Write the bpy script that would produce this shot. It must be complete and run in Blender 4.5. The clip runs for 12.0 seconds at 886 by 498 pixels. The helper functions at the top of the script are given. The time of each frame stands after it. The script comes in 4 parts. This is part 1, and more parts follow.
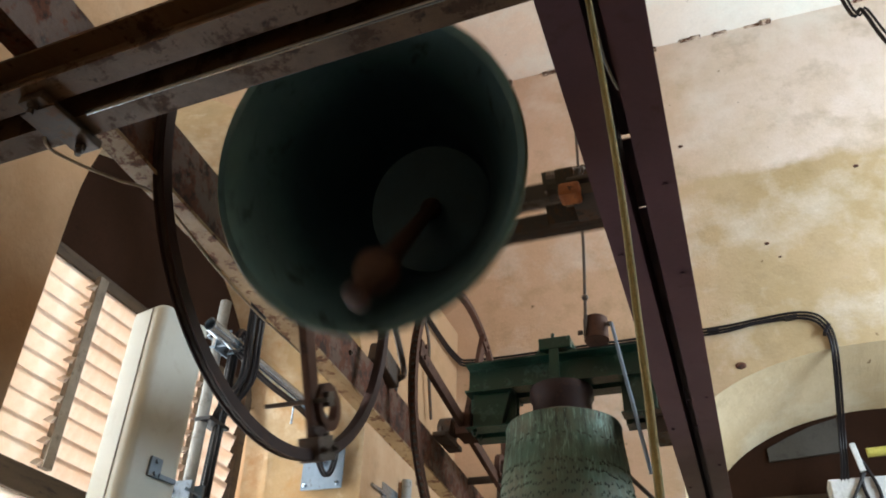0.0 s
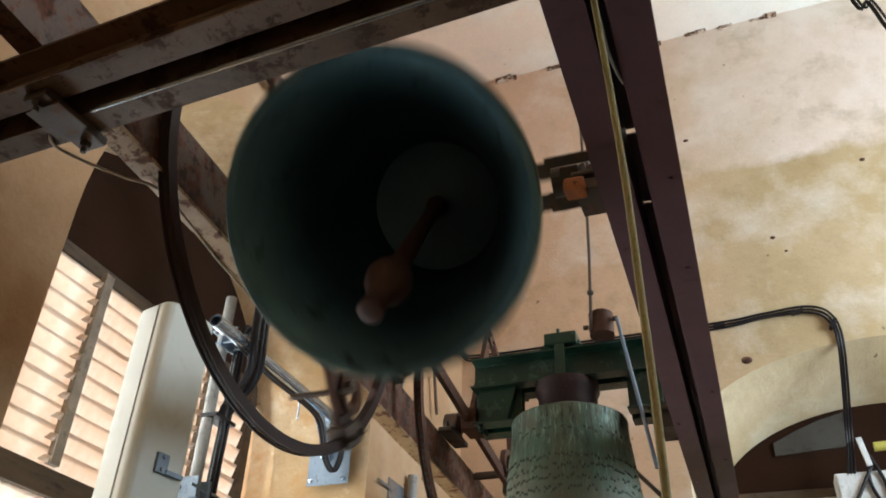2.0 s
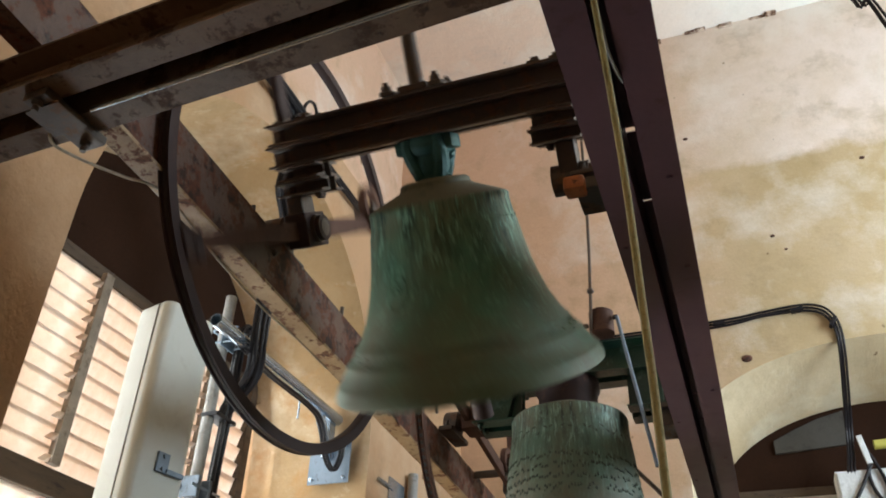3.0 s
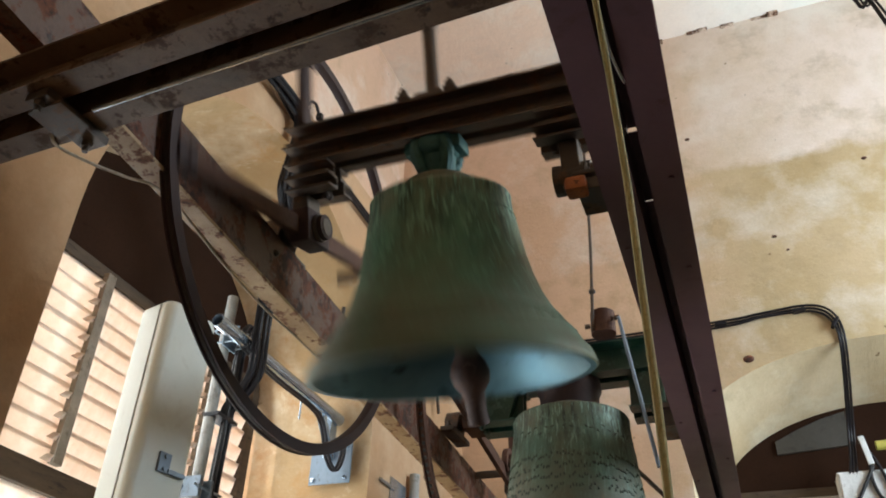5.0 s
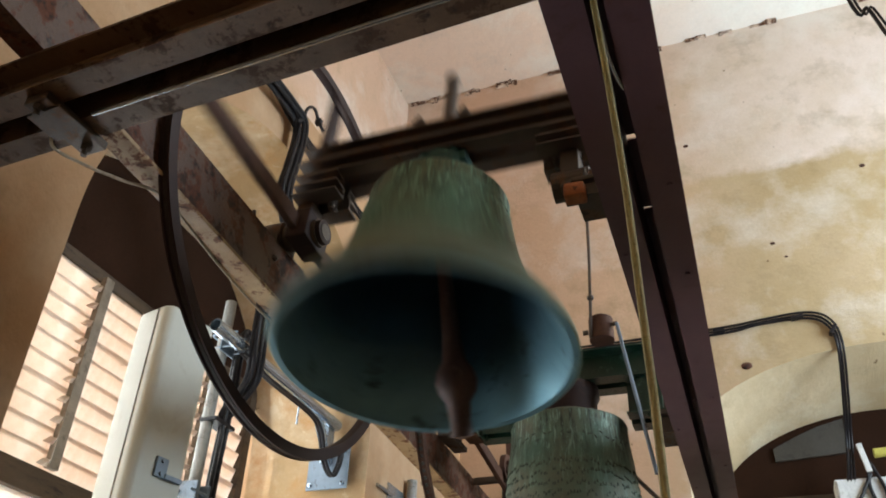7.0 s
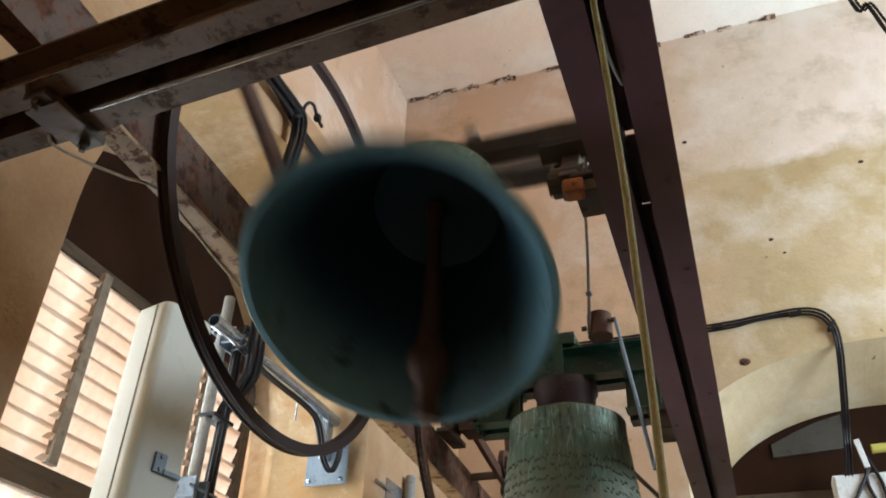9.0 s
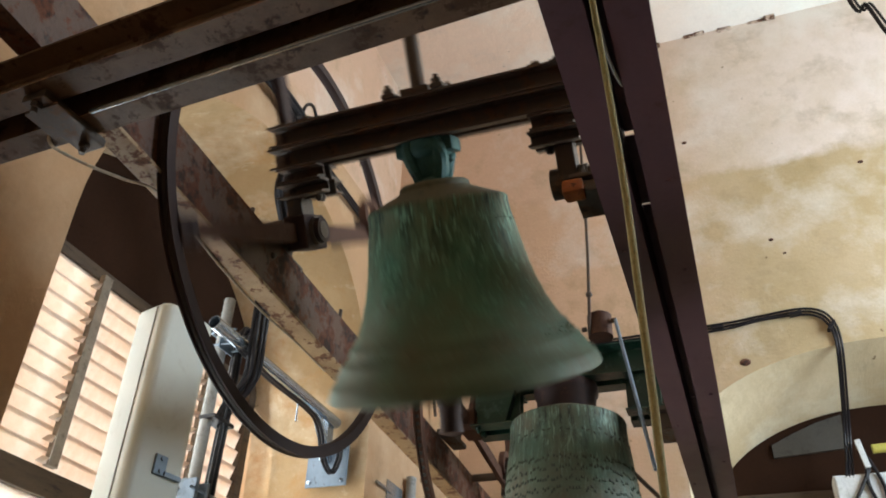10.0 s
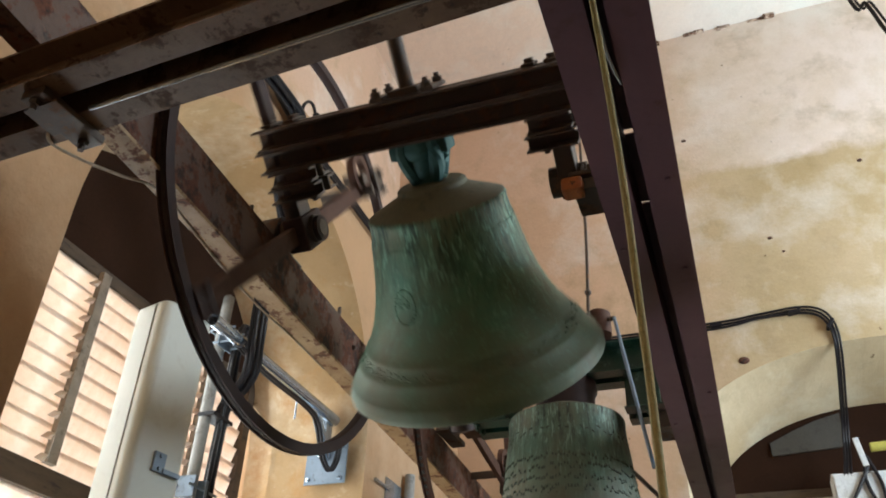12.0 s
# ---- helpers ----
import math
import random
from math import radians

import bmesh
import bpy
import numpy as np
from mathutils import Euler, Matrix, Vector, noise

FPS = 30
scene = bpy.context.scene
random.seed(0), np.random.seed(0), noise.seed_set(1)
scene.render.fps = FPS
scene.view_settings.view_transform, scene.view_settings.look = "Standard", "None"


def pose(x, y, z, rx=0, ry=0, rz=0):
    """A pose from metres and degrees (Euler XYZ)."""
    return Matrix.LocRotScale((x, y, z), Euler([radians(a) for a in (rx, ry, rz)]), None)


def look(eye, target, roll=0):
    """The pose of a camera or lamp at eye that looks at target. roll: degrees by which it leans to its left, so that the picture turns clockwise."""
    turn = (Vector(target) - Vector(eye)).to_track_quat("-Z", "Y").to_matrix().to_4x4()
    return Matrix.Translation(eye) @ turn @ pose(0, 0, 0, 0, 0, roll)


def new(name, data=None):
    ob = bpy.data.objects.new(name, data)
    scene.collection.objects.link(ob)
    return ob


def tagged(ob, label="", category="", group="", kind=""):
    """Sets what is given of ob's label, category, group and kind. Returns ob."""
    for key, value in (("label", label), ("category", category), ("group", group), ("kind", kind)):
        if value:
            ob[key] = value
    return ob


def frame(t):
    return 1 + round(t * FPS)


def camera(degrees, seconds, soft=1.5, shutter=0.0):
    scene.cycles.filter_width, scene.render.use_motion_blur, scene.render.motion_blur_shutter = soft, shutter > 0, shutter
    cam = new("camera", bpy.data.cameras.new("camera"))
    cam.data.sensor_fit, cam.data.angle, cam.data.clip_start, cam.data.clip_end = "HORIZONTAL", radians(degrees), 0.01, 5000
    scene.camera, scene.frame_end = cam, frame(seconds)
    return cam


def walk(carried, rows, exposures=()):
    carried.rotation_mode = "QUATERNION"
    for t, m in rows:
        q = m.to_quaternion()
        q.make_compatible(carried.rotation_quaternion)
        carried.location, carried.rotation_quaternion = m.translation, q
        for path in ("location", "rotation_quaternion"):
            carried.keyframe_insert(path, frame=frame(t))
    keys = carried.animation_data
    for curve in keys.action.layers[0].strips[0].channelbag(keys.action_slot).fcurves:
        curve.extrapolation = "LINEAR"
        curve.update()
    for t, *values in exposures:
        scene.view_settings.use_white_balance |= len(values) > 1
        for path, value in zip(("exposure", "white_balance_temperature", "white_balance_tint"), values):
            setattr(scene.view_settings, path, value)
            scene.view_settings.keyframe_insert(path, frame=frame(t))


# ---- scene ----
cam = camera(56.8, 12.0, 1.85, 0.9)
EYE = (0.0, 0.0, 1.5)
TURNS = [
    (0.0, 123.909, -1.854, 19.711),
    (0.5, 123.834, -1.875, 19.915),
    (1.0, 123.595, -1.656, 20.062),
    (1.5, 123.489, -1.678, 20.129),
    (2.0, 123.583, -1.856, 20.133),
    (2.5, 123.556, -1.891, 20.185),
    (3.0, 123.500, -1.763, 20.188),
    (5.0, 123.519, -1.855, 20.262),
    (5.5, 123.487, -1.725, 20.207),
    (6.0, 123.669, -1.863, 20.147),
    (6.5, 123.862, -1.966, 20.046),
    (7.0, 123.915, -1.992, 20.041),
    (9.0, 123.631, -1.974, 19.946),
    (9.5, 123.587, -1.888, 20.005),
    (10.0, 123.712, -1.845, 20.027),
    (10.5, 123.833, -1.906, 19.965),
    (11.0, 123.786, -1.993, 19.999),
    (11.5, 123.699, -2.013, 19.909),
    (12.0, 123.560, -1.887, 19.922),
]
walk(cam, [(t, pose(*EYE, a, b, c)) for t, a, b, c in TURNS], [(0.0, 0.3), (12.0, 0.3)])

# ---- light: sun and sky outside, area lamps added inside the arches ----
world = bpy.data.worlds.new("sky")
scene.world = world
world.use_nodes = True
wn = world.node_tree
sky = wn.nodes.new("ShaderNodeTexSky")
sky.sky_type, sky.sun_disc = "NISHITA", False
sky.sun_elevation, sky.sun_rotation = radians(13.7), radians(-114)
wn.nodes["Background"].inputs[1].default_value = 0.12
wn.links.new(sky.outputs[0], wn.nodes["Background"].inputs[0])

sun = new("sun", bpy.data.lights.new("sun", "SUN"))
sun.data.energy, sun.data.angle, sun.data.color = 5.0, radians(0.6), (1.0, 0.93, 0.84)
sun.matrix_world = look((-12.0, -2.2, 6.2), (0, 3.2, 3.0))


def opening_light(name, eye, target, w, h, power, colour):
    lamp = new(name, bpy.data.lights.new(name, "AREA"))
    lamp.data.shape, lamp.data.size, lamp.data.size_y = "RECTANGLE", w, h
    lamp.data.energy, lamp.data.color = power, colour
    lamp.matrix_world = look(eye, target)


opening_light("daylight_east_arch", (4.35, 4.4, 4.5), (0.2, 4.9, 7.1), 2.5, 3.0, 365, (0.74, 0.88, 1.0))
opening_light("daylight_west_louvre", (-2.93, 3.2, 3.2), (0, 3.2, 3.1), 2.3, 1.0, 22, (0.86, 0.96, 1.0))
# Low cool lamp added on the room side of the lower slats.
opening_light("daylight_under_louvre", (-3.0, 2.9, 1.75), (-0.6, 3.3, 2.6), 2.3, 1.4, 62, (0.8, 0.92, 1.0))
opening_light("daylight_north_louvre", (0.9, 6.86, 3.0), (0.9, 6.0, 3.5), 2.4, 0.9, 6, (1.0, 0.93, 0.8))


# ---- materials ----
def nodes_of(name):
    m = bpy.data.materials.new(name)
    m.use_nodes = True
    return m, m.node_tree, m.node_tree.nodes["Principled BSDF"]


def noise_tex(nt, scale, detail=6.0, rough=0.6, stretch=None, coord="Object", dist=0.0):
    tc = nt.nodes.new("ShaderNodeTexCoord")
    mp = nt.nodes.new("ShaderNodeMapping")
    if stretch:
        mp.inputs["Scale"].default_value = stretch
    n = nt.nodes.new("ShaderNodeTexNoise")
    n.inputs["Scale"].default_value, n.inputs["Detail"].default_value = scale, detail
    n.inputs["Roughness"].default_value, n.inputs["Distortion"].default_value = rough, dist
    nt.links.new(tc.outputs[coord], mp.inputs[0])
    nt.links.new(mp.outputs[0], n.inputs["Vector"])
    return n.outputs["Fac"]


def ramp(nt, fac, stops):
    r = nt.nodes.new("ShaderNodeValToRGB")
    els = r.color_ramp.elements
    while len(els) < len(stops):
        els.new(0.5)
    for e, (p, c) in zip(els, stops):
        e.position, e.color = p, (*c, 1) if len(c) == 3 else c
    nt.links.new(fac, r.inputs[0])
    return r.outputs[0]


def mix(nt, fac, a, b, mode="MIX"):
    m = nt.nodes.new("ShaderNodeMix")
    m.data_type, m.blend_type = "RGBA", mode
    for sock, v in ((0, fac), (6, a), (7, b)):
        if isinstance(v, (int, float)):
            m.inputs[sock].default_value = v
        elif isinstance(v, tuple):
            m.inputs[sock].default_value = (*v, 1)
        else:
            nt.links.new(v, m.inputs[sock])
    return m.outputs[2]


def bump(nt, bsdf, height, strength=0.3, dist=0.01):
    b = nt.nodes.new("ShaderNodeBump")
    b.inputs["Strength"].default_value, b.inputs["Distance"].default_value = strength, dist
    nt.links.new(height, b.inputs["Height"])
    nt.links.new(b.outputs[0], bsdf.inputs["Normal"])


BW = [(0.0, (0, 0, 0)), (1.0, (1, 1, 1))]


def mask(nt, fac, lo, hi):
    return ramp(nt, fac, [(lo, (0, 0, 0)), (hi, (1, 1, 1))])


def surface(name, base, second, worn, rough=0.7, metal=0.0, scale=6.0, fine=60.0, wear=(0.56, 0.66), stretch=None, bump_s=0.25, spec=0.5, dist=0.006, grit=0.35):
    """Paint or metal with broad tone, worn patches and fine grain."""
    m, nt, b = nodes_of(name)
    broad = noise_tex(nt, scale, 5, 0.6, stretch)
    patch = noise_tex(nt, scale * 2.3, 8, 0.7, stretch, dist=0.4)
    grain = noise_tex(nt, fine, 4, 0.6)
    col = mix(nt, mask(nt, broad, 0.35, 0.65), base, second)
    col = mix(nt, mask(nt, patch, *wear), col, worn)
    col = mix(nt, grit, col, mix(nt, grain, (0.25, 0.25, 0.25), (1.5, 1.5, 1.5)), "MULTIPLY")
    nt.links.new(col, b.inputs["Base Color"])
    b.inputs["Metallic"].default_value, b.inputs["Specular IOR Level"].default_value = metal, spec
    rr = mix(nt, patch, (rough - 0.12,) * 3, (min(1, rough + 0.15),) * 3)
    nt.links.new(rr, b.inputs["Roughness"])
    bump(nt, b, mix(nt, 0.5, grain, patch), bump_s, dist)
    return m


def rusty(name, paint, dirt, rust, deep, amount=0.5, rough=0.72, scale=7.0, metal=0.0, stretch=None):
    """Old paint on steel: dirt film, ragged rust blisters in two tones, scratches to dark metal, pitted relief."""
    m, nt, b = nodes_of(name)
    film = noise_tex(nt, scale * 0.35, 8, 0.65, stretch)
    blister = noise_tex(nt, scale, 12, 0.74, stretch)
    core = noise_tex(nt, scale * 1.9, 10, 0.7, stretch)
    speck = noise_tex(nt, scale * 9, 6, 0.7)
    col = mix(nt, mask(nt, film, 0.38, 0.62), paint, dirt)
    e = 0.64 - 0.28 * amount
    col = mix(nt, mask(nt, blister, e, e + 0.035), col, rust)
    col = mix(nt, mask(nt, mix(nt, 0.5, core, blister), e + 0.03, e + 0.09), col, deep)
    col = mix(nt, mask(nt, speck, 0.62, 0.7), col, rust)
    col = mix(nt, 0.25, col, mix(nt, noise_tex(nt, 90, 4, 0.7), (0.3, 0.3, 0.3), (1.5, 1.5, 1.5)), "MULTIPLY")
    nt.links.new(col, b.inputs["Base Color"])
    b.inputs["Metallic"].default_value = metal
    nt.links.new(mix(nt, mask(nt, blister, e, e + 0.05), (rough - 0.2,) * 3, (min(1, rough + 0.15),) * 3), b.inputs["Roughness"])
    bump(nt, b, mix(nt, 0.5, blister, speck), 0.45, 0.006)
    return m


def plaster(name, low, mid, high, peach=None, line=6.2, stain=None):
    """Old limewash: ochre below a wavy damp line, paler pink above it, peach towards the west, blotches, trowel relief
    and small pits.
    """
    m, nt, b = nodes_of(name)
    tc = nt.nodes.new("ShaderNodeTexCoord")
    sep = nt.nodes.new("ShaderNodeSeparateXYZ")
    nt.links.new(tc.outputs["Object"], sep.inputs[0])
    wav = noise_tex(nt, 0.9, 6, 0.6)
    h = nt.nodes.new("ShaderNodeMath")
    h.operation = "MULTIPLY_ADD"
    nt.links.new(wav, h.inputs[0])
    h.inputs[1].default_value = 0.9
    nt.links.new(sep.outputs["Z"], h.inputs[2])
    up = nt.nodes.new("ShaderNodeMapRange")
    up.inputs[1].default_value, up.inputs[2].default_value = line + 0.40, line + 0.50
    nt.links.new(h.outputs[0], up.inputs[0])
    broad = noise_tex(nt, 0.7, 7, 0.62, dist=0.1)
    blot = noise_tex(nt, 2.2, 9, 0.66, dist=0.1)
    grain = noise_tex(nt, 45, 5, 0.7)
    col = mix(nt, mask(nt, broad, 0.36, 0.66), low, mid)
    side = nt.nodes.new("ShaderNodeMath")
    side.operation = "MULTIPLY_ADD"
    nt.links.new(blot, side.inputs[0])
    side.inputs[1].default_value = 0.9
    nt.links.new(sep.outputs["X"], side.inputs[2])
    west_tint = nt.nodes.new("ShaderNodeMapRange")
    west_tint.inputs[1].default_value, west_tint.inputs[2].default_value = 0.7, -0.3
    nt.links.new(side.outputs[0], west_tint.inputs[0])
    upper = mix(nt, mask(nt, broad, 0.35, 0.75), high, mid)
    col = mix(nt, up.outputs[0], col, upper)
    if peach:
        pk = nt.nodes.new("ShaderNodeMath")
        pk.operation = "MULTIPLY"
        nt.links.new(west_tint.outputs[0], pk.inputs[0])
        pk.inputs[1].default_value = 0.85
        col = mix(nt, pk.outputs[0], col, peach)
    col = mix(nt, mask(nt, blot, 0.55, 0.9), col, tuple(c * 0.7 for c in low))
    pale = mask(nt, noise_tex(nt, 1.3, 9, 0.62), 0.5, 0.8)
    col = mix(nt, pale, col, tuple(min(0.8, c * 1.08) for c in high))
    smear = mask(nt, noise_tex(nt, 6.0, 10, 0.7, (1.0, 1.0, 0.6)), 0.5, 0.75)
    col = mix(nt, mix(nt, 0.28, (0, 0, 0), smear), col, tuple(c * 0.78 for c in mid))
    if stain:
        damp = mask(nt, noise_tex(nt, 2.6, 10, 0.68, dist=0.3), 0.52, 0.66)
        col = mix(nt, mix(nt, 0.65, (0, 0, 0), damp), col, stain)
        flake = mask(nt, noise_tex(nt, 7.5, 12, 0.7, dist=0.5), 0.6, 0.63)
        col = mix(nt, mix(nt, 0.2, (0, 0, 0), flake), col, tuple(min(0.8, c * 1.05) for c in high))
    pits = mask(nt, noise_tex(nt, 9.0, 2, 0.4), 0.76, 0.79)
    col = mix(nt, pits, col, (0.2, 0.13, 0.07))
    col = mix(nt, 0.18, col, mix(nt, grain, (0.4, 0.4, 0.4), (1.4, 1.4, 1.4)), "MULTIPLY")
    nt.links.new(col, b.inputs["Base Color"])
    b.inputs["Roughness"].default_value, b.inputs["Specular IOR Level"].default_value = 0.93, 0.2
    bump(nt, b, mix(nt, 0.75, grain, noise_tex(nt, 5, 6, 0.6)), 0.5, 0.03)
    return m


def bronze(name, patina, dark, brown):
    """Bell bronze with verdigris: pale runs down from the shoulder, browner lip, dark stains."""
    m, nt, b = nodes_of(name)
    runs = noise_tex(nt, 16, 5, 0.65, (2.2, 2.2, 0.28))
    fine = noise_tex(nt, 48, 5, 0.7, (1.6, 1.6, 0.25))
    broad = noise_tex(nt, 3.2, 6, 0.6)
    tc = nt.nodes.new("ShaderNodeTexCoord")
    sep = nt.nodes.new("ShaderNodeSeparateXYZ")
    nt.links.new(tc.outputs["Object"], sep.inputs[0])
    mr = nt.nodes.new("ShaderNodeMapRange")
    mr.inputs[1].default_value, mr.inputs[2].default_value = -0.36, -0.02
    nt.links.new(sep.outputs["Z"], mr.inputs[0])
    col = mix(nt, mask(nt, broad, 0.36, 0.66), patina, brown)
    low = nt.nodes.new("ShaderNodeMapRange")
    low.inputs[1].default_value, low.inputs[2].default_value, low.inputs[3].default_value, low.inputs[4].default_value = -0.25, -0.54, 0.0, 0.7
    nt.links.new(sep.outputs["Z"], low.inputs[0])
    lm = nt.nodes.new("ShaderNodeMath")
    lm.operation = "MULTIPLY"
    nt.links.new(low.outputs[0], lm.inputs[0])
    nt.links.new(mask(nt, noise_tex(nt, 2.4, 7, 0.62), 0.3, 0.62), lm.inputs[1])
    col = mix(nt, lm.outputs[0], col, tuple(c * 0.85 for c in brown))
    streak = mask(nt, mix(nt, 0.45, runs, fine), 0.47, 0.57)
    sm = nt.nodes.new("ShaderNodeMath")
    sm.operation = "MULTIPLY"
    nt.links.new(streak, sm.inputs[0])
    nt.links.new(mr.outputs[0], sm.inputs[1])
    col = mix(nt, sm.outputs[0], col, dark)
    pale = mask(nt, mix(nt, 0.6, noise_tex(nt, 21, 5, 0.6, (2.2, 2.2, 0.2)), fine), 0.52, 0.6)
    pm = nt.nodes.new("ShaderNodeMath")
    pm.operation = "MULTIPLY"
    nt.links.new(pale, pm.inputs[0])
    m2 = nt.nodes.new("ShaderNodeMapRange")
    m2.inputs[1].default_value, m2.inputs[2].default_value, m2.inputs[3].default_value, m2.inputs[4].default_value = -0.42, -0.08, 0.12, 0.85
    nt.links.new(sep.outputs["Z"], m2.inputs[0])
    nt.links.new(m2.outputs[0], pm.inputs[1])
    col = mix(nt, pm.outputs[0], col, tuple(min(0.7, c * 1.7 + 0.1) for c in patina))
    grain = noise_tex(nt, 120, 4, 0.7)
    col = mix(nt, 0.3, col, mix(nt, grain, (0.3, 0.3, 0.3), (1.5, 1.5, 1.5)), "MULTIPLY")
    nt.links.new(col, b.inputs["Base Color"])
    b.inputs["Metallic"].default_value = 0.12
    nt.links.new(mix(nt, broad, (0.45,) * 3, (0.75,) * 3), b.inputs["Roughness"])
    bump(nt, b, mix(nt, 0.5, grain, runs), 0.3, 0.006)
    return m


PLASTER = plaster("lime_plaster", (0.44, 0.325, 0.165), (0.56, 0.43, 0.27), (0.8, 0.69, 0.62), (0.64, 0.42, 0.285))
OCHRE = plaster("old_ochre_wash", (0.35, 0.22, 0.105), (0.45, 0.295, 0.16), (0.58, 0.42, 0.28), (0.49, 0.3, 0.17))
CEIL = plaster("ceiling_plaster", (0.76, 0.66, 0.57), (0.8, 0.71, 0.62), (0.8, 0.74, 0.67), (0.79, 0.6, 0.46))
CREAM = plaster("cream_plaster", (0.52, 0.4, 0.23), (0.68, 0.57, 0.39), (0.8, 0.73, 0.6))
REVEAL = plaster("ochre_plaster", (0.38, 0.235, 0.11), (0.52, 0.37, 0.21), (0.72, 0.6, 0.45), stain=(0.42, 0.2, 0.055))
STONE = surface("stone_floor", (0.13, 0.108, 0.085), (0.17, 0.14, 0.11), (0.09, 0.07, 0.055), 0.9, scale=2)
RUSTCREAM = rusty("rusty_cream_paint", (0.165, 0.097, 0.05), (0.09, 0.05, 0.025), (0.075, 0.037, 0.019), (0.04, 0.024, 0.015), 0.42, scale=13)
RUSTBEAM = rusty("rusted_beam_paint", (0.12, 0.056, 0.029), (0.078, 0.034, 0.018), (0.125, 0.037, 0.015), (0.04, 0.019, 0.012), 0.6, scale=8)
FLANGE = rusty("flange_paint", (0.44, 0.3, 0.155), (0.3, 0.18, 0.08), (0.17, 0.075, 0.035), (0.06, 0.03, 0.018), 0.4, scale=14)
PURPLE = surface("oxide_primer", (0.115, 0.055, 0.076), (0.135, 0.067, 0.09), (0.095, 0.04, 0.042), 0.5, scale=3, wear=(0.58, 0.72), bump_s=0.14, grit=0.2)
IRON = rusty("dark_iron", (0.085, 0.06, 0.045), (0.062, 0.043, 0.032), (0.13, 0.07, 0.04), (0.04, 0.028, 0.021), 0.36, 0.65, scale=10, metal=0.1)
RIM = surface("brown_rim", (0.034, 0.018, 0.018), (0.045, 0.024, 0.022), (0.08, 0.038, 0.026), 0.6, 0.05, scale=7, grit=0.2, spec=0.3)
CLAPPER = surface("rusty_clapper", (0.066, 0.033, 0.024), (0.086, 0.043, 0.031), (0.13, 0.082, 0.062), 0.65, 0.1, scale=9)
REDIRON = surface("red_oxide_iron", (0.082, 0.036, 0.023), (0.105, 0.048, 0.03), (0.045, 0.022, 0.015), 0.7, 0.05, scale=7, grit=0.25, spec=0.3)
ORANGE = rusty("orange_rust", (0.55, 0.17, 0.04), (0.34, 0.1, 0.03), (0.12, 0.05, 0.028), (0.05, 0.024, 0.014), 0.25, scale=30)
GREEN = rusty("green_enamel", (0.009, 0.052, 0.032), (0.013, 0.04, 0.028), (0.055, 0.115, 0.09), (0.02, 0.03, 0.022), 0.3, 0.5, scale=12)
TIMBER = surface("dark_timber", (0.055, 0.034, 0.02), (0.085, 0.055, 0.032), (0.03, 0.018, 0.012), 0.75, scale=3, stretch=(1, 1, 6))
DRIFT = surface("grey_batten", (0.2, 0.16, 0.12), (0.26, 0.21, 0.16), (0.12, 0.09, 0.065), 0.8, scale=10)
BOARD = surface("brown_board", (0.024, 0.0105, 0.0055), (0.031, 0.0135, 0.0075), (0.015, 0.0065, 0.004), 0.9, scale=1.6, wear=(0.6, 0.75), bump_s=0.1, spec=0.1)
GALV = surface("galvanised_steel", (0.4, 0.46, 0.53), (0.48, 0.55, 0.62), (0.24, 0.28, 0.32), 0.2, 0.85, scale=14, bump_s=0.015, grit=0.06)
ZINC = surface("dull_zinc", (0.17, 0.22, 0.27), (0.22, 0.27, 0.33), (0.12, 0.14, 0.16), 0.55, 0.35, scale=9, bump_s=0.08, grit=0.15)
GREY = surface("grey_paint", (0.3, 0.3, 0.28), (0.36, 0.35, 0.33), (0.2, 0.19, 0.17), 0.6, scale=8)
RADOME = surface("off_white_radome", (0.6, 0.62, 0.56), (0.66, 0.68, 0.62), (0.5, 0.49, 0.42), 0.45, scale=2.5, wear=(0.58, 0.8), bump_s=0.02, grit=0.04)
RUBBER = surface("black_sheath", (0.009, 0.007, 0.009), (0.013, 0.011, 0.013), (0.024, 0.02, 0.018), 0.45, scale=20, bump_s=0.08, spec=0.3)
ROPE = surface("yellow_rope", (0.47, 0.43, 0.22), (0.54, 0.5, 0.28), (0.34, 0.29, 0.14), 0.8, scale=40, fine=160, grit=0.2)
WIRE = surface("pale_cord", (0.4, 0.33, 0.24), (0.48, 0.4, 0.3), (0.3, 0.22, 0.15), 0.8, scale=30)
WHITE = surface("white_enamel", (0.72, 0.73, 0.72), (0.78, 0.79, 0.78), (0.6, 0.6, 0.58), 0.45, scale=6)
CHAIN = surface("oiled_chain", (0.05, 0.045, 0.04), (0.075, 0.068, 0.06), (0.03, 0.026, 0.022), 0.4, 0.5, scale=40)
BRONZE = bronze("bell_bronze", (0.078, 0.22, 0.138), (0.016, 0.048, 0.03), (0.15, 0.14, 0.083))
BRONZE_OLD = bronze("old_bell_bronze", (0.095, 0.185, 0.135), (0.024, 0.03, 0.021), (0.135, 0.106, 0.063))
CROWN = surface("verdigris_crown", (0.022, 0.085, 0.078), (0.038, 0.12, 0.108), (0.016, 0.035, 0.03), 0.6, 0.2, scale=14)


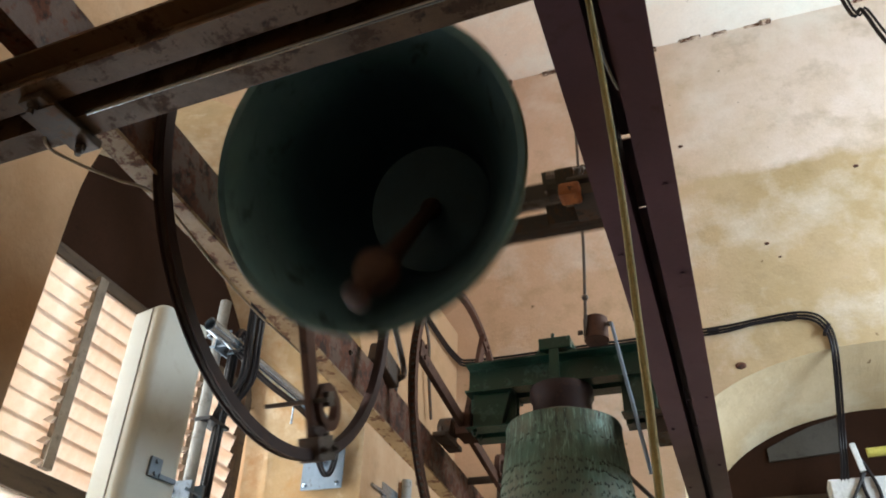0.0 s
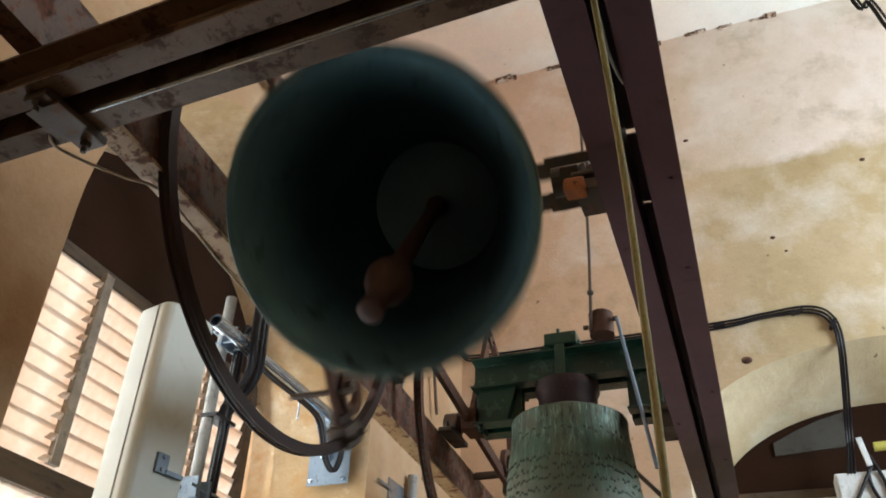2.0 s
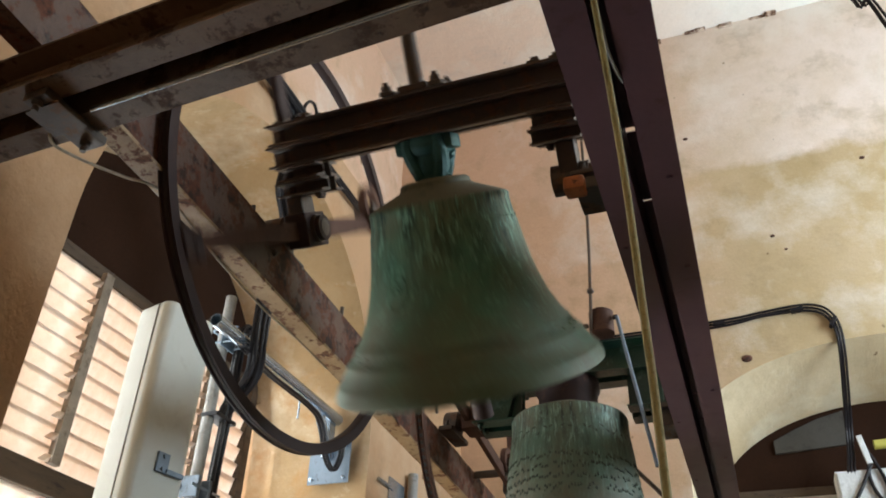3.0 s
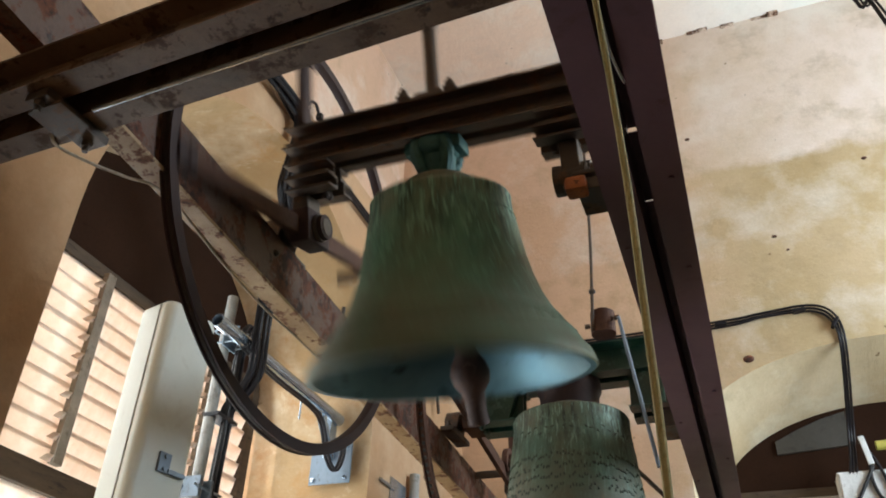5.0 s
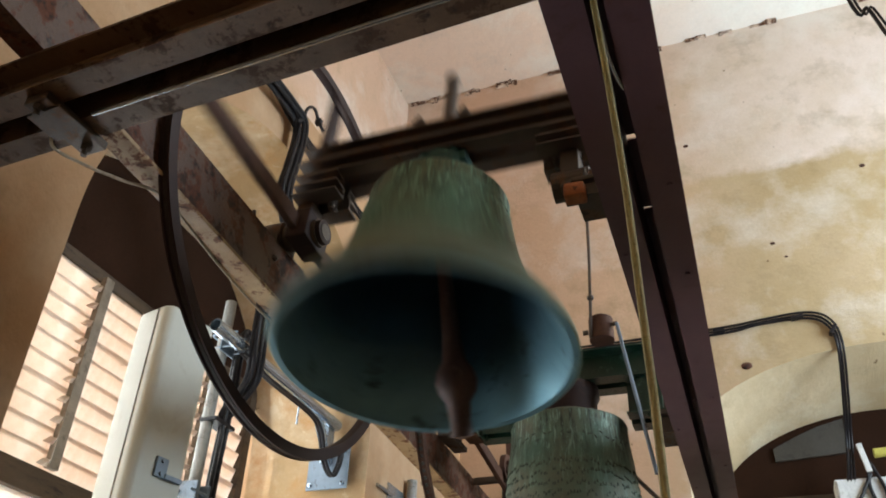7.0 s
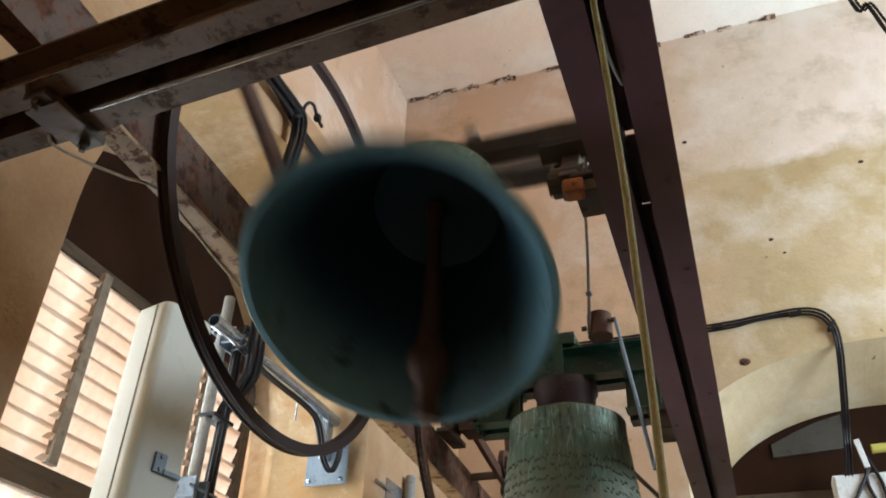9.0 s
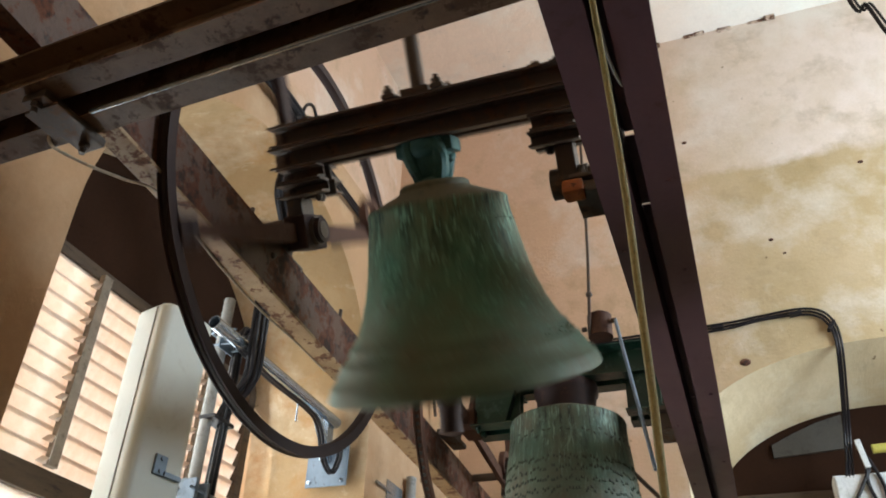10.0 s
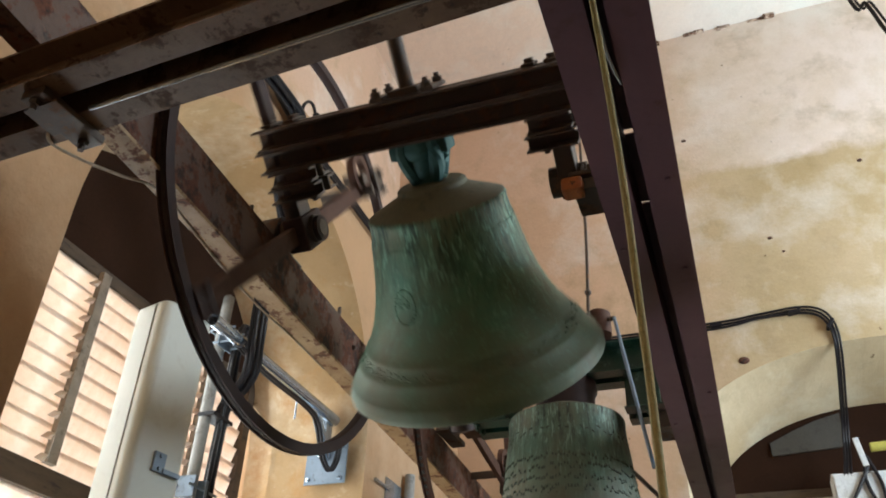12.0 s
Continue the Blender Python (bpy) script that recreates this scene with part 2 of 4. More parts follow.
def bell_inside():
    """Dull dark bronze; cool daylight on the lip is painted in as paler blue-green."""
    m, nt, b = nodes_of("dull_bell_inside")
    tc = nt.nodes.new("ShaderNodeTexCoord")
    sep = nt.nodes.new("ShaderNodeSeparateXYZ")
    nt.links.new(tc.outputs["Object"], sep.inputs[0])
    lip_light = nt.nodes.new("ShaderNodeMapRange")
    lip_light.interpolation_type = "SMOOTHSTEP"
    lip_light.inputs[1].default_value, lip_light.inputs[2].default_value = -0.34, -0.55
    nt.links.new(sep.outputs["Z"], lip_light.inputs[0])
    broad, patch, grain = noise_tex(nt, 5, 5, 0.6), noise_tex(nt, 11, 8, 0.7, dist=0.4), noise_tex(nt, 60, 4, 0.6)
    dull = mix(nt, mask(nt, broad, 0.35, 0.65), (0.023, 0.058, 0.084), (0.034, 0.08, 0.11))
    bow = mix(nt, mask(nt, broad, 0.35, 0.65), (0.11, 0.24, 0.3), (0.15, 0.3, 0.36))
    col = mix(nt, lip_light.outputs[0], dull, bow)
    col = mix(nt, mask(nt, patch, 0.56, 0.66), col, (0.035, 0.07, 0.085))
    col = mix(nt, 0.2, col, mix(nt, grain, (0.25, 0.25, 0.25), (1.5, 1.5, 1.5)), "MULTIPLY")
    nt.links.new(col, b.inputs["Base Color"])
    b.inputs["Metallic"].default_value = 0.55
    nt.links.new(mix(nt, patch, (0.34,) * 3, (0.55,) * 3), b.inputs["Roughness"])
    bump(nt, b, mix(nt, 0.5, grain, patch), 0.06, 0.006)
    return m


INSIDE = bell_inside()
HEAD = surface("dusty_bell_head", (0.125, 0.13, 0.085), (0.15, 0.145, 0.098), (0.085, 0.11, 0.078), 0.75, 0.1, scale=9, bump_s=0.12)


def louvre_material():
    m, nt, b = nodes_of("thin_louvre_slat")
    n = noise_tex(nt, 5, 7, 0.65)
    col = mix(nt, mask(nt, n, 0.42, 0.62), (0.79, 0.67, 0.58), (0.86, 0.81, 0.76))
    col = mix(nt, mask(nt, noise_tex(nt, 11, 6, 0.7), 0.6, 0.78), col, (0.62, 0.46, 0.35))
    nt.links.new(col, b.inputs["Base Color"])
    b.inputs["Roughness"].default_value = 0.7
    tr = nt.nodes.new("ShaderNodeBsdfTranslucent")
    nt.links.new(col, tr.inputs[0])
    ms = nt.nodes.new("ShaderNodeMixShader")
    ms.inputs[0].default_value = 0.72
    nt.links.new(b.outputs[0], ms.inputs[1])
    nt.links.new(tr.outputs[0], ms.inputs[2])
    nt.links.new(ms.outputs[0], nt.nodes["Material Output"].inputs[0])
    return m


LOUVRE = louvre_material()


# ---- mesh helpers ----
def finish(name, bm, material, smooth=False):
    me = bpy.data.meshes.new(name)
    bmesh.ops.recalc_face_normals(bm, faces=bm.faces[:])
    bm.to_mesh(me)
    bm.free()
    me.materials.append(material)
    if smooth:
        for p in me.polygons:
            p.use_smooth = True
        me.set_sharp_from_angle(angle=radians(35))
    return me


def part(name, bm, material, parent=None, label="", smooth=False, m=None):
    ob = new(name, finish(name, bm, material, smooth))
    if parent:
        ob.parent = parent
    if m:
        ob.matrix_basis = m
    if label:
        tagged(ob, label)
    return ob


def again(ob, m):
    """The same piece once more under the same parent."""
    o = ob.copy()
    scene.collection.objects.link(o)
    o.matrix_basis = m
    return o


def empty(name, m, label, category, group="", kind=""):
    e = new(name)
    e.empty_display_size = 0.1
    e.matrix_basis = m
    return tagged(e, label, category, group, kind)


def box(bm, x0, x1, y0, y1, z0, z1, bev=0.0, m=None):
    made = bmesh.ops.create_cube(bm, size=1.0)["verts"]
    s = Matrix.LocRotScale(((x0 + x1) / 2, (y0 + y1) / 2, (z0 + z1) / 2), None, (x1 - x0, y1 - y0, z1 - z0))
    bmesh.ops.transform(bm, matrix=(m @ s) if m else s, verts=made)
    if bev:
        es = list({e for v in made for e in v.link_edges})
        bmesh.ops.bevel(bm, geom=es, offset=bev, segments=2, affect="EDGES", profile=0.6)
    return bm


def tube(bm, a, b, r, seg=16, r2=None, cap=True):
    a, b = Vector(a), Vector(b)
    d = b - a
    m = Matrix.Translation((a + b) / 2) @ d.to_track_quat("Z", "Y").to_matrix().to_4x4()
    bmesh.ops.create_cone(bm, cap_ends=cap, segments=seg, radius1=r, radius2=r if r2 is None else r2, depth=d.length, matrix=m)
    return bm


def lathe(bm, prof, seg=64):
    """Turn (radius, height) points round the z axis."""
    rings = []
    for r, z in prof:
        if r < 1e-5:
            rings.append([bm.verts.new((0, 0, z))])
        else:
            rings.append([bm.verts.new((r * math.cos(2 * math.pi * i / seg), r * math.sin(2 * math.pi * i / seg), z)) for i in range(seg)])
    for a, b in zip(rings, rings[1:]):
        for i in range(seg):
            j = (i + 1) % seg
            vs = [a[i % len(a)], a[j % len(a)], b[j % len(b)], b[i % len(b)]]
            vs = [v for k, v in enumerate(vs) if v not in vs[:k]]
            if len(vs) > 2:
                bm.faces.new(vs)
    return bm


def ring(bm, prof, seg=96):
    """A closed (radius, offset) section turned round the x axis."""
    rows = [[bm.verts.new((x, r * math.sin(2 * math.pi * i / seg), r * math.cos(2 * math.pi * i / seg))) for r, x in prof] for i in range(seg)]
    n = len(prof)
    for i in range(seg):
        for k in range(n):
            bm.faces.new((rows[i][k], rows[i][(k + 1) % n], rows[(i + 1) % seg][(k + 1) % n], rows[(i + 1) % seg][k]))
    return bm


def smooth_path(pts, n=8):
    """Catmull-Rom through the points."""
    p = [Vector(v) for v in pts]
    p = [2 * p[0] - p[1]] + p + [2 * p[-1] - p[-2]]
    out = []
    for i in range(1, len(p) - 2):
        for k in range(n):
            t = k / n
            out.append(0.5 * ((2 * p[i]) + (p[i + 1] - p[i - 1]) * t + (2 * p[i - 1] - 5 * p[i] + 4 * p[i + 1] - p[i + 2]) * t * t + (3 * p[i] - p[i - 1] - 3 * p[i + 1] + p[i + 2]) * t ** 3))
    return out + [p[-2]]


def cord(bm, pts, r, seg=8, n=8):
    """A round cable along a smooth path."""
    path = smooth_path(pts, n) if n > 1 else [Vector(v) for v in pts]
    rows, ref = [], Vector((0.31, 0.2, 0.93)).normalized()
    for i, c in enumerate(path):
        d = (path[min(i + 1, len(path) - 1)] - path[max(i - 1, 0)]).normalized()
        u = d.cross(ref).normalized()
        v = d.cross(u)
        rows.append([bm.verts.new(c + r * (math.cos(2 * math.pi * k / seg) * u + math.sin(2 * math.pi * k / seg) * v)) for k in range(seg)])
    for a, b in zip(rows, rows[1:]):
        for k in range(seg):
            bm.faces.new((a[k], a[(k + 1) % seg], b[(k + 1) % seg], b[k]))
    bm.faces.new(rows[0])
    bm.faces.new(rows[-1])
    return bm


def channel(bm, length, h, b, t=0.007, tf=0.011, axis="x"):
    """A rolled U section, web at 0 with its toes towards +, height up, running along the axis from 0."""
    sec = [(0, 0), (b, 0), (b, tf * 0.7), (t * 1.6, tf * 1.15), (t, tf * 1.7), (t, h - tf * 1.7), (t * 1.6, h - tf * 1.15), (b, h - tf * 0.7), (b, h), (0, h)]
    put = (lambda s, u, z: (s, u, z)) if axis == "x" else (lambda s, u, z: (u, s, z))
    n = max(1, int(length / 0.4))
    rows = [[bm.verts.new(put(length * i / n, u, z)) for u, z in sec] for i in range(n + 1)]
    for a, c in zip(rows, rows[1:]):
        for k in range(len(sec)):
            bm.faces.new((a[k], a[(k + 1) % len(sec)], c[(k + 1) % len(sec)], c[k]))
    bm.faces.new(rows[0])
    bm.faces.new(rows[-1])
    return bm


def turned(bm, m):
    bmesh.ops.transform(bm, matrix=m, verts=bm.verts[:])
    return bm


def bolt(bm, at, way, r=0.012, head=0.012, shank=0.0):
    a, w = Vector(at), Vector(way).normalized()
    tube(bm, a, a + w * head, r, 6)
    if shank:
        tube(bm, a + w * head, a + w * (head + shank), r * 0.55, 10)
    return bm


# ---- the bell chamber ----
def arch_wall(name, u0, u1, top, thick, uc, r, spring, sill, put, label, material=PLASTER, r2=1.28, drop=0.08, reveal=None, rise=None, rise2=None, spring2=None):
    """A wall with one round-headed opening right through it, its head sloping down outwards. put maps (along, depth, height) to the room."""
    bm = bmesh.new()
    N = 40
    rise, rise2, spring2 = rise or r, rise2 or r2, spring2 or spring - drop
    pts = [(uc - r, sill)] + [(uc - r * math.cos(math.pi * i / N), spring + rise * math.sin(math.pi * i / N)) for i in range(N + 1)] + [(uc + r, sill)]
    qts = [(uc - r2, sill)] + [(uc - r2 * math.cos(math.pi * i / N), spring2 + rise2 * math.sin(math.pi * i / N)) for i in range(N + 1)] + [(uc + r2, sill)]
    cells = [[(u0, 0), (uc - r, 0), (uc - r, top), (u0, top)], [(uc + r, 0), (u1, 0), (u1, top), (uc + r, top)], [(uc - r, 0), (uc + r, 0), (uc + r, sill), (uc - r, sill)]]
    for a, b in zip(pts[1:-2], pts[2:-1]):
        cells.append([a, b, (b[0], top), (a[0], top)])
    for d in (0.0, thick):
        for c in cells:
            bm.faces.new([bm.verts.new(put(u, d, z)) for u, z in c])
    for a, b, c, d in zip(pts, pts[1:] + pts[:1], qts, qts[1:] + qts[:1]):
        f = bm.faces.new([bm.verts.new(put(*p)) for p in ((a[0], 0, a[1]), (b[0], 0, b[1]), (d[0], thick * 0.88, d[1]), (c[0], thick * 0.88, c[1]))])
        f.material_index = 1
        f = bm.faces.new([bm.verts.new(put(*p)) for p in ((c[0], thick * 0.88, c[1]), (d[0], thick * 0.88, d[1]), (b[0], thick, b[1]), (a[0], thick, a[1]))])
    loops = [((u0, 0), (u0, top)), ((u1, 0), (u1, top)), ((u0, top), (u1, top))]
    for a, b in loops:
        bm.faces.new([bm.verts.new(put(*p)) for p in ((a[0], 0, a[1]), (b[0], 0, b[1]), (b[0], thick, b[1]), (a[0], thick, a[1]))])
    bmesh.ops.remove_doubles(bm, verts=bm.verts[:], dist=0.0005)
    ob = part(name, bm, material)
    ob.data.materials.append(reveal or material)
    return tagged(ob, label, "wall", kind="structure")


XW, XE, YN, YS = -2.2, 4.2, 6.2, -0.8
ARCH_R, SPRING = 1.325, 3.30
T = 0.95
SET = 0.72  # set-back of the upper west wall
arch_wall("wall_west", YS, YN, 5.0, T, 3.16, ARCH_R, SPRING, 0.9, lambda u, d, z: (XW - d, u, z), "old ochre lime-plastered tower wall with a deep arched opening", material=OCHRE, reveal=REVEAL, r2=1.295)
arch_wall("wall_north", XW - SET, XE, 8.03, T, 1.1, 1.5, 3.665, 0.9, lambda u, d, z: (u, YN + d, z), "stained ochre and pink lime-plastered tower wall with an arched opening", reveal=CREAM, r2=1.35, rise=0.78, rise2=0.8, spring2=3.41)
arch_wall("wall_east", YS, YN, 8.03, T, 4.4, ARCH_R, 4.8, 0.9, lambda u, d, z: (XE + d, u, z), "plain lime-plastered tower wall with a tall open arch")
tagged(part("wall_south", box(bmesh.new(), XW - T, XE, YS - T, YS, 0, 8.03), PLASTER), "plain lime-plastered tower wall behind the frame", "wall", kind="structure")
bm = box(bmesh.new(), XW - T, XW - SET, YS, YN, 5.0, 8.03)
tagged(part("wall_west_upper", bm, PLASTER), "set-back upper wall of pinkish lime plaster", "wall", kind="structure")
bm = box(bmesh.new(), XW - T, XE + T, YS - T, YN + T, -0.3, 0.0)
tagged(part("floor", bm, STONE), "worn dark dusty floor of the bell chamber", "floor", kind="structure")
bm = box(bmesh.new(), XW - T, XE + T, YS - T, YN + T, 8.03, 8.3)
tagged(part("ceiling", bm, CEIL), "pale lime-washed ceiling of the tower", "ceiling", kind="structure")


def crumbled_edge():
    """The broken plaster line where wall and ceiling meet."""
    bm = bmesh.new()
    rng = random.Random(5)
    x = XW - SET + 0.03
    while x < XE:
        w = rng.uniform(0.04, 0.16)
        if rng.random() < (0.95 if x < -2.3 else 0.62):
            h, d = rng.choice((0.012, 0.02, 0.03, 0.06)) * rng.uniform(0.6, 1.2), rng.uniform(0.012, 0.05)
            box(bm, x, x + w * 0.96, YN - d, YN + 0.01, 8.02 - h, 8.029, 0.006)
        x += w
    return bm


tagged(part("trim", crumbled_edge(), surface("crumbled_plaster", (0.5, 0.36, 0.26), (0.62, 0.5, 0.4), (0.1, 0.042, 0.02), 0.9, scale=5, wear=(0.47, 0.53))), "crumbled rust-stained plaster edge under the ceiling", "trim", kind="structure")

for x, z, r in ((0.521, 5.447, 0.018), (0.141, 4.372, 0.036), (1.348, 6.08, 0.02), (-0.03, 6.66, 0.02), (0.6, 5.3, 0.012)):
    bm = bmesh.new()
    bmesh.ops.create_icosphere(bm, subdivisions=2, radius=r)
    bmesh.ops.scale(bm, vec=(1.2, 0.35, 0.9), verts=bm.verts[:])
    tagged(part("wall_plug", bm, RUSTBEAM, m=pose(x, YN, z), smooth=True), "small brown plug in the plaster wall", "plug", "wall plugs")

# ground far below the tower
bm = bmesh.new()
bmesh.ops.create_grid(bm, x_segments=2, y_segments=2, size=1500)
turned(bm, Matrix.Translation((0, 0, -14)))
tagged(part("ground", bm, surface("dry_ground", (0.3, 0.25, 0.18), (0.24, 0.21, 0.15), (0.12, 0.14, 0.07), 0.95, scale=0.05, fine=2)), "dry sunlit ground far below the tower", "ground", kind="structure")


def louvre_screen(name, label, width, z0, z1, m, mullions, rr, SPR, rise=None):
    """Slatted shutter in a timber frame, filling an arch, with a boarded head above it. Local x along, y outwards, z up."""
    top = empty(name, m, label, "louvre", kind="structure")
    hw = width / 2
    bm = bmesh.new()
    N = 24
    rise = rise or rr
    pts = [(-rr * math.cos(math.pi * i / N), SPR + rise * math.sin(math.pi * i / N)) for i in range(N + 1)]
    pts = [p for p in pts if p[1] > z1 + 0.05]
    lim = rr * math.sqrt(max(0.0, 1 - ((z1 + 0.05 - SPR) / rise) ** 2)) if z1 + 0.05 > SPR else rr
    pts = [(-lim, z1 + 0.05)] + pts + [(lim, z1 + 0.05)]
    for d in (-0.02, 0.02):
        bm.faces.new([bm.verts.new((x, d, z)) for x, z in pts])
    for a, b in zip(pts, pts[1:] + pts[:1]):
        bm.faces.new([bm.verts.new(p) for p in ((a[0], -0.02, a[1]), (b[0], -0.02, b[1]), (b[0], 0.02, b[1]), (a[0], 0.02, a[1]))])
    part("boarded_head", bm, BOARD, top, "dark brown boarded arch head")
    part("head_rail", box(bmesh.new(), -lim, lim, -0.035, 0.035, z1 - 0.01, z1 + 0.055, 0.004), TIMBER, top)
    part("sill_rail", box(bmesh.new(), -hw, hw, -0.05, 0.05, z0 - 0.12, z0, 0.006), TIMBER, top)
    for x in (-hw + 0.035, hw - 0.035):
        part("stile", box(bmesh.new(), x - 0.035, x + 0.035, -0.04, 0.04, z0, z1 - 0.01, 0.004), TIMBER, top)
    for x in mullions:
        part("mullion", box(bmesh.new(), x - 0.03, x + 0.03, -0.1, -0.065, z0, z1 - 0.01, 0.004), DRIFT, top, "weathered grey upright batten")
    n = round((z1 - z0) / 0.105)
    step = (z1 - z0) / n
    low = int((z0 - 0.12 - 0.92) / step)
    levels = [z0 + (i + 0.5) * step for i in range(n)] + [z0 - 0.12 - (i + 0.5) * step for i in range(low)]
    slat, rng = None, random.Random(11)
    for z in levels:
        mm = pose(0, 0, z + rng.uniform(-0.004, 0.004), 17 + rng.uniform(-2, 2), rng.uniform(-0.25, 0.25))
        if slat is None:
            bm = box(bmesh.new(), -hw + 0.07, hw - 0.07, -0.003, 0.003, -0.056, 0.054, 0.002)
            slat = part("slat", bm, LOUVRE, top, "", m=mm)
            # Dark strip stands in for the shadow line where slats overlap.
            edge = part("slat_shade_strip", box(bmesh.new(), -hw + 0.07, hw - 0.07, -0.008, 0.005, -0.064, -0.056, 0.002), TIMBER, top, m=mm)
        else:
            again(slat, mm)
            again(edge, mm)
    for x in mullions:
        for i in range(n):
            z = z0 + (i + 0.5) * (z1 - z0) / n
            bm = box(bmesh.new(), -0.02, 0.01, -0.045, 0.0, -0.014, 0.02)
            for v in bm.verts:
                if v.co.z > 0 and v.co.x < 0:
                    v.co.x = 0.006
            part("slat_tab", turned(bm, pose(x - 0.036, -0.045, z - 0.02, 20)), LOUVRE, top)
    return top


louvre_screen("window_1", "sunlit cream louvred shutter under a dark boarded arch head", 2.41, 2.68, 3.70, pose(XW - 0.84, 3.16, 0, 0, 0, 90), (-0.365, 0.62), 1.315, SPRING - 0.08)
louvre_screen("window_2", "louvred shutter under a dark brown boarded arch head", 2.72, 2.5, 3.52, pose(1.1, YN + 0.8, 0), (-0.4, 0.5), 1.385, 3.42, 0.825)
# Paler patch added where light falls on the boarded head.
bm = bmesh.new()
sheet = [(0.238, 3.858), (0.781, 3.889), (0.80, 4.17), (0.6, 4.12), (0.42, 4.05), (0.238, 3.965)]
lo = [bm.verts.new((x, YN + 0.755, z)) for x, z in sheet]
hi = [bm.verts.new((x, YN + 0.778, z)) for x, z in sheet]
bm.faces.new(lo)
bm.faces.new(hi)
for k in range(len(sheet)):
    bm.faces.new((lo[k], lo[(k + 1) % 6], hi[(k + 1) % 6], hi[k]))
tagged(part("lit_head_patch", bm, surface("lit_head_grey", (0.05, 0.044, 0.035), (0.06, 0.053, 0.043), (0.036, 0.03, 0.024), 0.75, scale=3)), "flat grey-brown patch standing in for the lit part of the dark arch head", "panel")


# ---- bell frame of rolled steel ----
def beam_pair(name, label, rows, length, axis, h, b, materials, spacers, m):
    """Two U sections side by side with spacer plates between them."""
    top = empty(name, m, label, "steel beam")
    for (off, flip), mat in zip(rows, materials):
        bm = channel(bmesh.new(), length, h, b, axis=axis)
        if flip:
            bmesh.ops.scale(bm, vec=(1, -1, 1) if axis == "x" else (-1, 1, 1), verts=bm.verts[:])
        turned(bm, Matrix.Translation((0, off, 0) if axis == "x" else (off, 0, 0)))
        part("channel", bm, mat, top)
    lo, hi = min(o for o, _ in rows), max(o for o, _ in rows)
    for s in spacers:
        bm = bmesh.new()
        if axis == "x":
            box(bm, s - 0.03, s + 0.03, lo + 0.001, hi - 0.001, h * 0.2, h * 0.8, 0.003)
        else:
            box(bm, lo + 0.001, hi - 0.001, s - 0.03, s + 0.03, h * 0.2, h * 0.8, 0.003)
        part("spacer", bm, materials[0], top)
    return top


front = beam_pair("cross_beam", "pair of steel channels in flaking cream paint", [(0.945, False), (0.891, True)], 6.38, "x", 0.12, 0.061, (RUSTCREAM, RUSTCREAM), (0.2, 2.4, 3.6, 5.0), pose(XW + 0.005, 0.0776, 2.72, 0, 0, -3.2))
# Unseen plate added over the gap to block light and keep it dark.
part("gap_shade_plate", box(bmesh.new(), 0, 6.38, 0.86, 0.985, 0.1205, 0.128, 0.001), RUSTBEAM, front)
# Bright tube added as the highlight on the far web's lower edge.
part("conduit", tube(bmesh.new(), (0.93, 0.941, -0.002), (6.3, 0.941, -0.002), 0.0055, 10), GALV, front, "thin bright tube standing in for light on the channel's lower edge")
bm = bmesh.new()
box(bm, -1.36, -1.295, 0.85, 1.03, 2.697, 2.719, 0.003)
box(bm, -1.375, -1.28, 0.875, 0.96, 2.69, 2.697, 0.002)
for y in (0.865, 1.005):
    bolt(bm, (-1.33, y, 2.697), (0, 0, -1), 0.013, 0.014, 0.012)
part("clamp_plate", turned(bm, pose(2.19, 0, -2.72)), IRON, front, "rusty clamp plate with bolts")

rust_beam = beam_pair("bearing_beam", "rusted steel channel beam with cream flange carrying the bell bearings", [(-1.395, True)], 6.98, "y", 0.2, 0.07, (RUSTBEAM,), (), pose(0.162, -0.72, 2.857, 0, 0, 2.9))
bm = box(bmesh.new(), -1.458, -1.383, 1.85, 6.97, -0.0075, 0.004, 0.002)
part("flange_plate", bm, FLANGE, rust_beam, "flange in flaking cream paint")
bm = bmesh.new()
for y, s in ((2.62, 0.03), (3.36, 0.05), (4.08, 0.05)):
    bolt(bm, (-1.425, y, 0.2), (0, 0, 1), 0.014, 0.016, s)
    bolt(bm, (-1.395, y - 0.62, 0.13), (1, 0, 0), 0.012, 0.01, 0.004)
part("bolt_set", bm, IRON, rust_beam)

purple = beam_pair("bearing_beam", "pair of dark purple-brown primed steel channels carrying the bearings", [(-0.156, True), (-0.117, False)], 6.98, "y", 0.2, 0.086, (PURPLE, PURPLE), (), pose(0.024, -0.79, 2.842, 0, 0, 0.6))
ends = [0.0] + [y + 0.79 for y in (1.77, 2.11, 3.63, 3.95)] + [6.98]
for k, (a, c) in enumerate(zip(ends, ends[1:])):
    part("cover_strip", box(bmesh.new(), -0.19, -0.083, a + (0.011 if k == 1 else 0.005), c - (0.011 if k == 0 else 0.005), 0.2005, 0.206, 0.001), PURPLE, purple)
bm = bmesh.new()
for y in (2.54, 2.99, 3.94, 4.74, 5.54):
    bolt(bm, (-0.06, y, 0), (0, 0, -1), 0.008, 0.006)
    bolt(bm, (-0.22, y + 0.3, 0), (0, 0, -1), 0.008, 0.006)
part("bolt_set", bm, PURPLE, purple)


